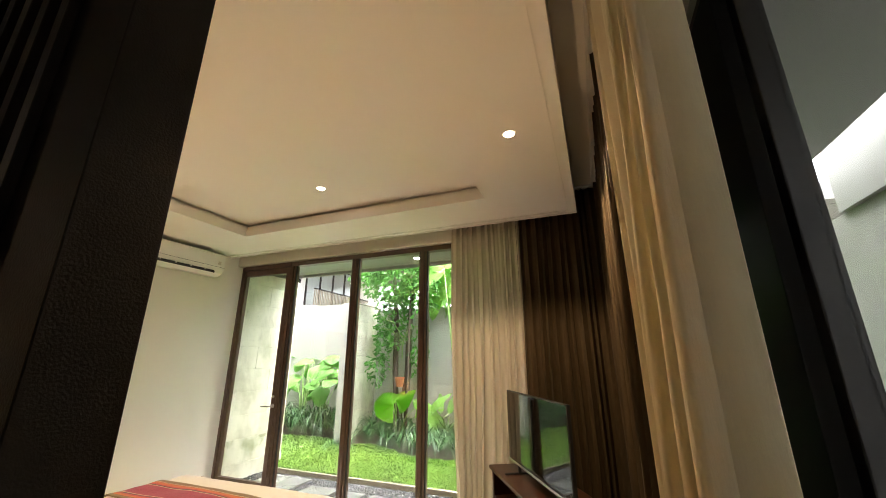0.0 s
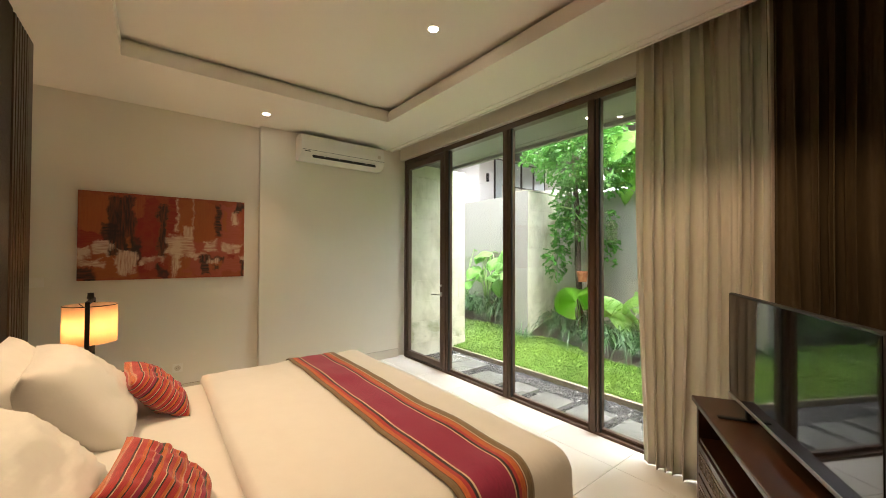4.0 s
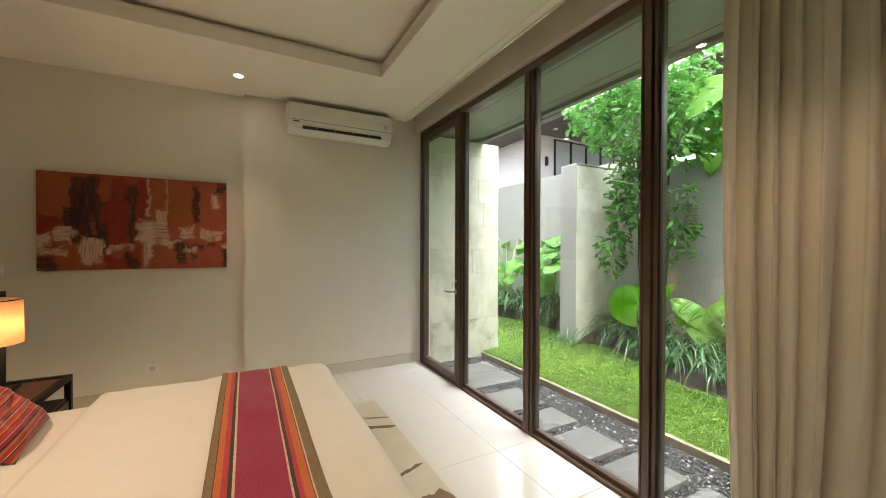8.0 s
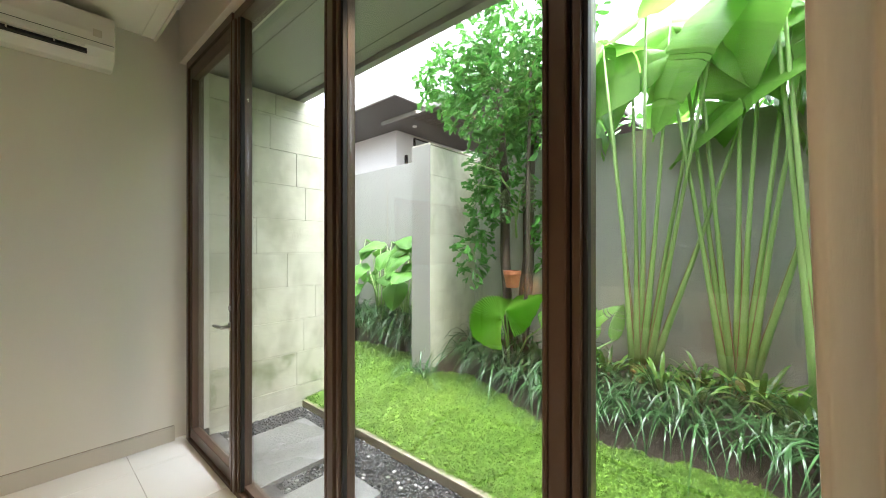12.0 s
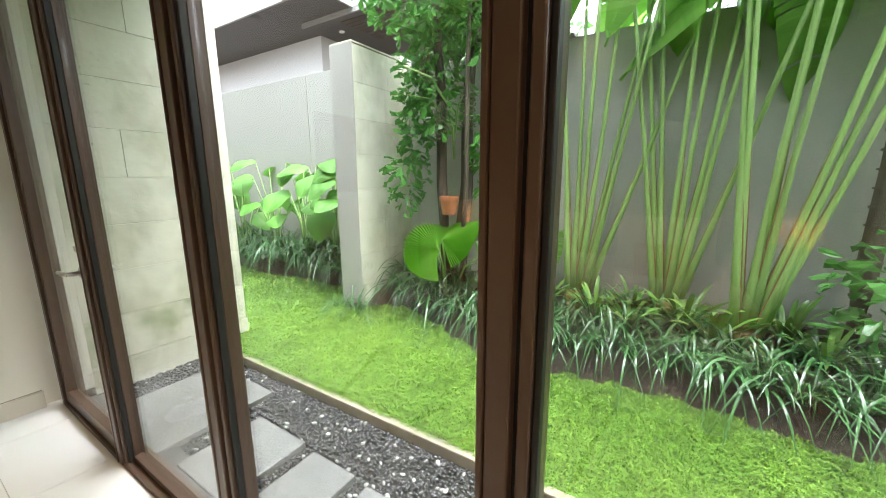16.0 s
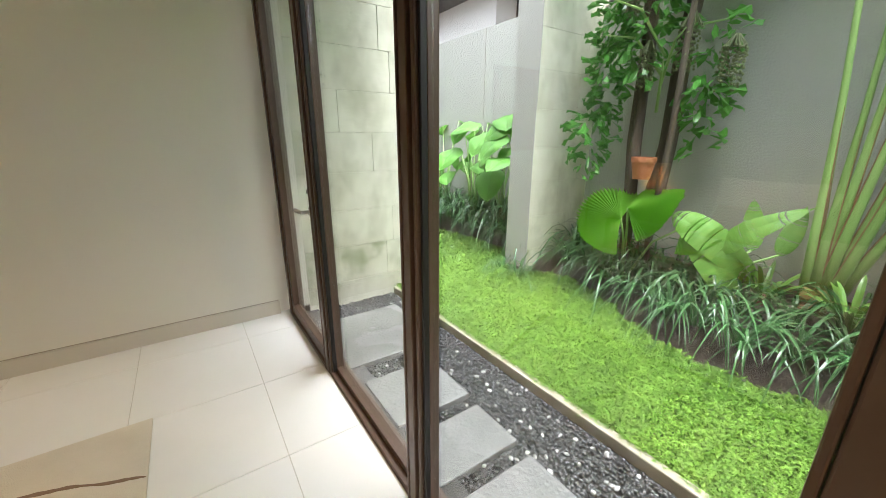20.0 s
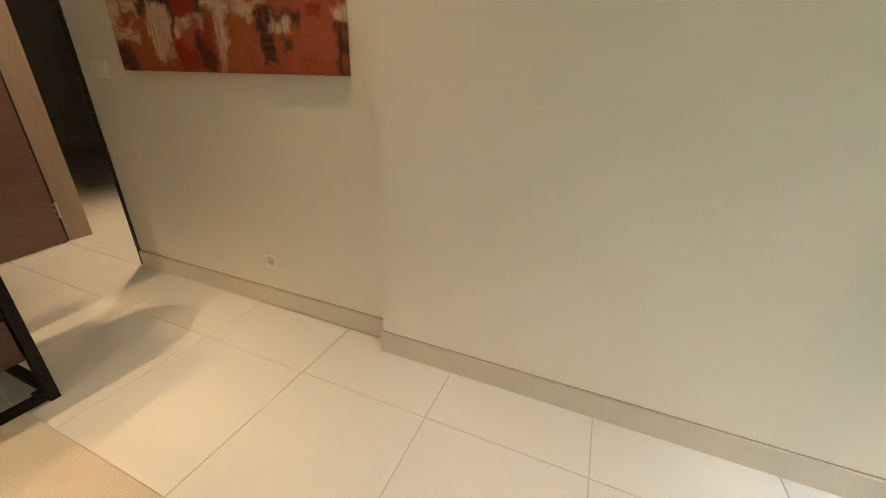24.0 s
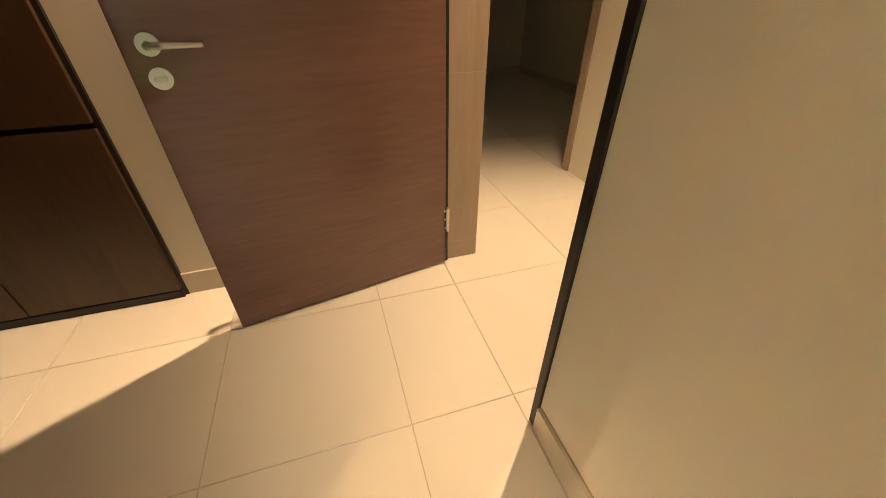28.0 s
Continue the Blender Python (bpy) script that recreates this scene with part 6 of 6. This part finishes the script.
tassel = thing("palm_tassel", "thick hanging tassel of green palm flower strings", "palm", (6.75, 0.95, 2.9))
part("strings", seeds((6.75, 0.95, 2.9), 0.75, 0.13, 70, 75), STALK, tassel)
part("stem", tube([(6.9, 0.75, 2.6), (6.85, 0.85, 2.95), (6.75, 0.95, 2.9)], [0.016, 0.013, 0.01], 7), STALK, tassel)


def shrub(x, y, n, size, seed, hgt, mat=TREELEAF):
    sh = thing("shrub", "loose garden shrub with lobed dark green leaves", "shrub", (x, y, height(x, y)), "garden shrubs")
    r2 = random.Random(seed)
    z = height(x, y)
    for k in range(5):
        a = r2.uniform(0, math.tau)
        part("stem", tube([(x, y, z - 0.02), (x + 0.1 * math.cos(a), y + 0.1 * math.sin(a), z + hgt * 0.5), (x + 0.22 * math.cos(a), y + 0.22 * math.sin(a), z + hgt)], [0.01, 0.007, 0.003], 5), BARK, sh)
    leafcloud("leaves", [((x, y, z + hgt * 0.62), (0.26, 0.3, hgt * 0.42))], (n,), size, seed, mat, sh)


shrub(6.62, 0.75, 130, 0.12, 81, 0.8)
shrub(6.55, 0.05, 150, 0.13, 82, 0.9)
shrub(6.7, -0.7, 150, 0.13, 83, 1.0)

# greenery over the walls
for k, (c, r, n) in enumerate((((9.5, 2.0, 2.6), (0.9, 2.6, 0.9), 900), ((9.8, -1.5, 3.0), (1.0, 1.8, 1.2), 700), ((9.2, -5.0, 3.3), (1.2, 1.6, 1.5), 900))):
    tr = thing("tree", "leafy tree beyond the garden wall", "tree", (c[0], c[1], -0.3), "trees beyond the wall")
    part("trunk", tube([(c[0], c[1], -0.3), (c[0] + 0.05, c[1], 1.2), (c[0], c[1] + 0.1, c[2])], [0.11, 0.09, 0.05], 8), BARK, tr)
    for q in range(4):
        a = q * 1.6 + k
        part("limb", tube([(c[0], c[1], c[2] - 0.8), (c[0] + 0.4 * r[0] * math.cos(a), c[1] + 0.4 * r[1] * math.sin(a), c[2]), (c[0] + 0.8 * r[0] * math.cos(a), c[1] + 0.8 * r[1] * math.sin(a), c[2] + 0.4 * r[2])], [0.05, 0.03, 0.012], 6), BARK, tr)
    leafcloud("crown", [(c, r)], (n,), 0.17, 90 + k, TREELEAF, tr)

# ---- pieces: tiles, slabs, stones, pebbles, grass ----
TILES = {}


def tile(x0, x1, y0, y1, parent, mat=TILE, z=0.0, th=0.01, name="tile"):
    key = (round(x1 - x0, 3), round(y1 - y0, 3), mat.name)
    if key not in TILES:
        w, h = (x1 - x0) / 2, (y1 - y0) / 2
        bm = bmesh.new()
        v = [bm.verts.new(q) for q in ((-w, -h, -th), (w, -h, -th), (w, h, -th), (-w, h, -th), (-w, -h, -0.0012), (w, -h, -0.0012), (w, h, -0.0012), (-w, h, -0.0012),
                                       (-w + 0.0012, -h + 0.0012, 0), (w - 0.0012, -h + 0.0012, 0), (w - 0.0012, h - 0.0012, 0), (-w + 0.0012, h - 0.0012, 0))]
        for k in range(4):
            j = (k + 1) % 4
            bm.faces.new((v[k], v[j], v[4 + j], v[4 + k]))
            bm.faces.new((v[4 + k], v[4 + j], v[8 + j], v[8 + k]))
        bm.faces.new(v[8:12])
        TILES[key] = mesh_of(name, bm, mat)
    ob = part(name, TILES[key], None, parent)
    ob.matrix_basis = Matrix.Translation(((x0 + x1) / 2, (y0 + y1) / 2, z))
    return ob


def tile_field(xa, xb, ya, yb, gx, gy, parent):
    g = 0.0012
    xs = sorted({xa, xb} | {gx + 0.6 * k for k in range(-20, 20) if xa + 0.02 < gx + 0.6 * k < xb - 0.02})
    ys = sorted({ya, yb} | {gy + 0.6 * k for k in range(-20, 20) if ya + 0.02 < gy + 0.6 * k < yb - 0.02})
    for p, q in zip(xs, xs[1:]):
        for r, s in zip(ys, ys[1:]):
            tile(p + g, q - g, r + g, s - g, parent)


tile_field(-0.75, 4.388, -0.30, 4.97, 4.05, 4.62, FLOOR)
tile_field(-4.85, 1.6, 4.97, 7.70, 4.05, 4.97, FLOOR)

# slate steps in the pebble strip
SLABS = [(4.50, 5.20, 3.95, 4.64)] + [(4.55, 5.0, 3.35, 3.77), (4.53, 4.98, 2.955, 3.255)] + [(4.54 + 0.02 * (k % 2), 4.965 + 0.02 * (k % 3), 2.86 - 0.44 * k - 0.35, 2.86 - 0.44 * k) for k in range(12)]
path = thing("stepping_path", "row of wet grey slate stepping slabs", "path", (4.8, 2.5, -0.06), kind="structure")
rng = random.Random(3)
for x0, x1, y0, y1 in SLABS:
    bm = cube(x0, x1, y0, y1, -0.10, -0.048 + rng.uniform(-0.004, 0.004), 0.006)
    part("slab", bm, SLAB, path)


def course_wall(parent, x0, x1, z0, z1, y, face, seed, axis="x"):
    """Limestone panels in courses, each proud of the joint by its own amount."""
    r2 = random.Random(seed)
    z = z0
    row = 0
    while z < z1 - 0.04:
        h = min(0.31, z1 - z)
        x = x0
        first = r2.uniform(0.35, 0.95)
        while x < x1 - 0.01:
            w = min(first if x == x0 else r2.uniform(0.8, 1.1), x1 - x)
            if x1 - x - w < 0.12:
                w = x1 - x
            t = r2.uniform(0.009, 0.0115)
            a, b = x + 0.0012, x + w - 0.0012
            if axis == "x":
                lo, hi = sorted((y, y + face * t))
                bm = cube(a, b, lo, hi, z + 0.0012, z + h - 0.0012, 0.0018)
            else:
                lo, hi = sorted((y, y + face * t))
                bm = cube(lo, hi, a, b, z + 0.0012, z + h - 0.0012, 0.0018)
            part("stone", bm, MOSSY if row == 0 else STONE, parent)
            x += w
        z += h
        row += 1


sw = thing("stone_wall", "limestone-clad garden wall with mossy stains", "wall", (5.1, 5.0, 0), kind="structure")
part("core", cube(4.56, 5.60, 4.945, 5.12, -0.3, 2.80), GROUT, sw)
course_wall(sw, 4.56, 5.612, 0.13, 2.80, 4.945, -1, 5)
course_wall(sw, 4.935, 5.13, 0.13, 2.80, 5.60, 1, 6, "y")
part("footing", cube(4.56, 5.62, 4.93, 5.125, -0.3, 0.128), STONE, sw)
pier = thing("garden_pier", "limestone-clad pier standing out from the garden wall", "wall", (6.8, 4.42, 0), kind="structure")
part("core", cube(6.41, 7.25, 4.285, 4.535, -0.2, 2.50), GROUT, pier)
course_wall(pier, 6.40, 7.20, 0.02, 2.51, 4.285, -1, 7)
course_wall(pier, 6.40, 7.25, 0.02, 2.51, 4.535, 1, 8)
part("front_face", cube(6.398, 6.41, 4.275, 4.548, -0.2, 2.51, 0.002), PALEWALL, pier, "smooth pale end face")
part("cap", cube(6.40, 7.25, 4.276, 4.546, 2.511, 2.525, 0.002), STONE, pier)

# pebbles: one joined bed of small rounded stones
rng = np.random.default_rng(8)
ico_bm = bmesh.new()
bmesh.ops.create_icosphere(ico_bm, subdivisions=1, radius=1.0)
ico_v = np.array([v.co[:] for v in ico_bm.verts])
ico_f = np.array([[v.index for v in f.verts] for f in ico_bm.faces])
ico_bm.free()
pts = []
gx, gy = np.meshgrid(np.arange(4.485, 5.33, 0.023), np.arange(-1.2, 4.92, 0.023))
px = gx.ravel() + rng.uniform(-0.008, 0.008, gx.size)
py = gy.ravel() + rng.uniform(-0.008, 0.008, gx.size)
keep = np.ones(px.size, bool)
for x0, x1, y0, y1 in SLABS:
    keep &= ~((px > x0 - 0.004) & (px < x1 + 0.004) & (py > y0 - 0.004) & (py < y1 + 0.004))
px, py = px[keep], py[keep]
n = px.size
ang = rng.uniform(0, math.tau, n)
sx, sy, sz = rng.uniform(0.011, 0.021, n), rng.uniform(0.008, 0.014, n), rng.uniform(0.006, 0.011, n)
V = ico_v[None] * np.stack([sx, sy, sz], 1)[:, None]
c, s = np.cos(ang)[:, None], np.sin(ang)[:, None]
X, Y = V[..., 0] * c - V[..., 1] * s, V[..., 0] * s + V[..., 1] * c
tilt = rng.uniform(-0.5, 0.5, n)[:, None]
Z = V[..., 2] + X * np.sin(tilt) * 0.5
P = np.stack([X + px[:, None], Y + py[:, None], Z + (-0.078 + rng.uniform(-0.006, 0.006, n))[:, None]], -1).reshape(-1, 3)
F = (ico_f[None] + (np.arange(n) * len(ico_v))[:, None, None]).reshape(-1, 3)


def big_mesh(name, P, F, mat, smooth=True):
    me = bpy.data.meshes.new(name)
    k = F.shape[1]
    me.vertices.add(len(P))
    me.vertices.foreach_set("co", P.astype(np.float32).ravel())
    me.loops.add(F.size)
    me.loops.foreach_set("vertex_index", F.astype(np.int32).ravel())
    me.polygons.add(len(F))
    me.polygons.foreach_set("loop_start", np.arange(0, F.size, k, dtype=np.int32))
    me.polygons.foreach_set("loop_total", np.full(len(F), k, dtype=np.int32))
    me.polygons.foreach_set("use_smooth", np.full(len(F), smooth))
    me.update(calc_edges=True)
    me.materials.append(mat)
    return me


# A few pebbles coloured pale, partly to paint the white glints of wet stone.
pale = np.repeat(rng.random(n) < 0.06, len(ico_f))
tagged(new("pebbles", big_mesh("pebbles", P, F[~pale], PEB)), "black wet pebbles round the stepping slabs", "pebbles", kind="stuff")
tagged(new("pale_pebbles", big_mesh("pale_pebbles", P, F[pale], PALEPEB)), "pale pebbles among the black ones, doubling as painted white glints", "pebbles", kind="stuff")

# grass: short broad blades over the lawn
n = 150000
gx = rng.uniform(5.37, 7.0, n * 2)
gy = np.where(rng.random(n * 2) < 0.78, rng.uniform(-0.6, 5.0, n * 2), rng.uniform(5.0, 9.5, n * 2))
edge = np.array([lawn_edge(v) for v in gy])
edge += 0.03 * np.sin(gy * 23) + 0.02 * np.sin(gy * 51)
ok = gx < edge
gx, gy, edge = gx[ok][:n], gy[ok][:n], edge[ok][:n]
n = gx.size
gz = -0.035 + 0.13 * (gx - 5.38) / (edge - 5.38)
a = rng.uniform(0, math.tau, n)
far = 0.86 + 0.55 * np.clip((gy - 1.6) / 2.2, 0, 1)
L = rng.uniform(0.022, 0.050, n) * far
w = rng.uniform(0.0024, 0.0050, n) * far
lift = rng.uniform(0.0, 0.95, n)
dx, dy = np.cos(a), np.sin(a)
base = np.stack([gx, gy, gz + 0.002], 1)
d = np.stack([dx, dy, np.zeros(n)], 1)
sd = np.stack([-dy, dx, np.zeros(n)], 1)
up = np.array([0, 0, 1.0])
mid = base + d * (L * 0.55 * np.cos(lift))[:, None] + up * (L * 0.62 * np.sin(lift) + 0.006)[:, None]
tip = base + d * (L * np.cos(lift * 0.7))[:, None] + up * (L * 0.75 * np.sin(lift) + 0.004)[:, None]
P = np.stack([base - sd * w[:, None] * 0.6, base + sd * w[:, None] * 0.6, mid + sd * w[:, None], mid - sd * w[:, None], tip], 1).reshape(-1, 3)
q = np.arange(n)[:, None] * 5
F = np.concatenate([q + np.array([[0, 1, 2]]), q + np.array([[0, 2, 3]]), q + np.array([[3, 2, 4]])], 0)
tagged(new("grass", big_mesh("grass", P, F, GRASS, False)), "short bright green broad-bladed grass", "grass", kind="stuff")
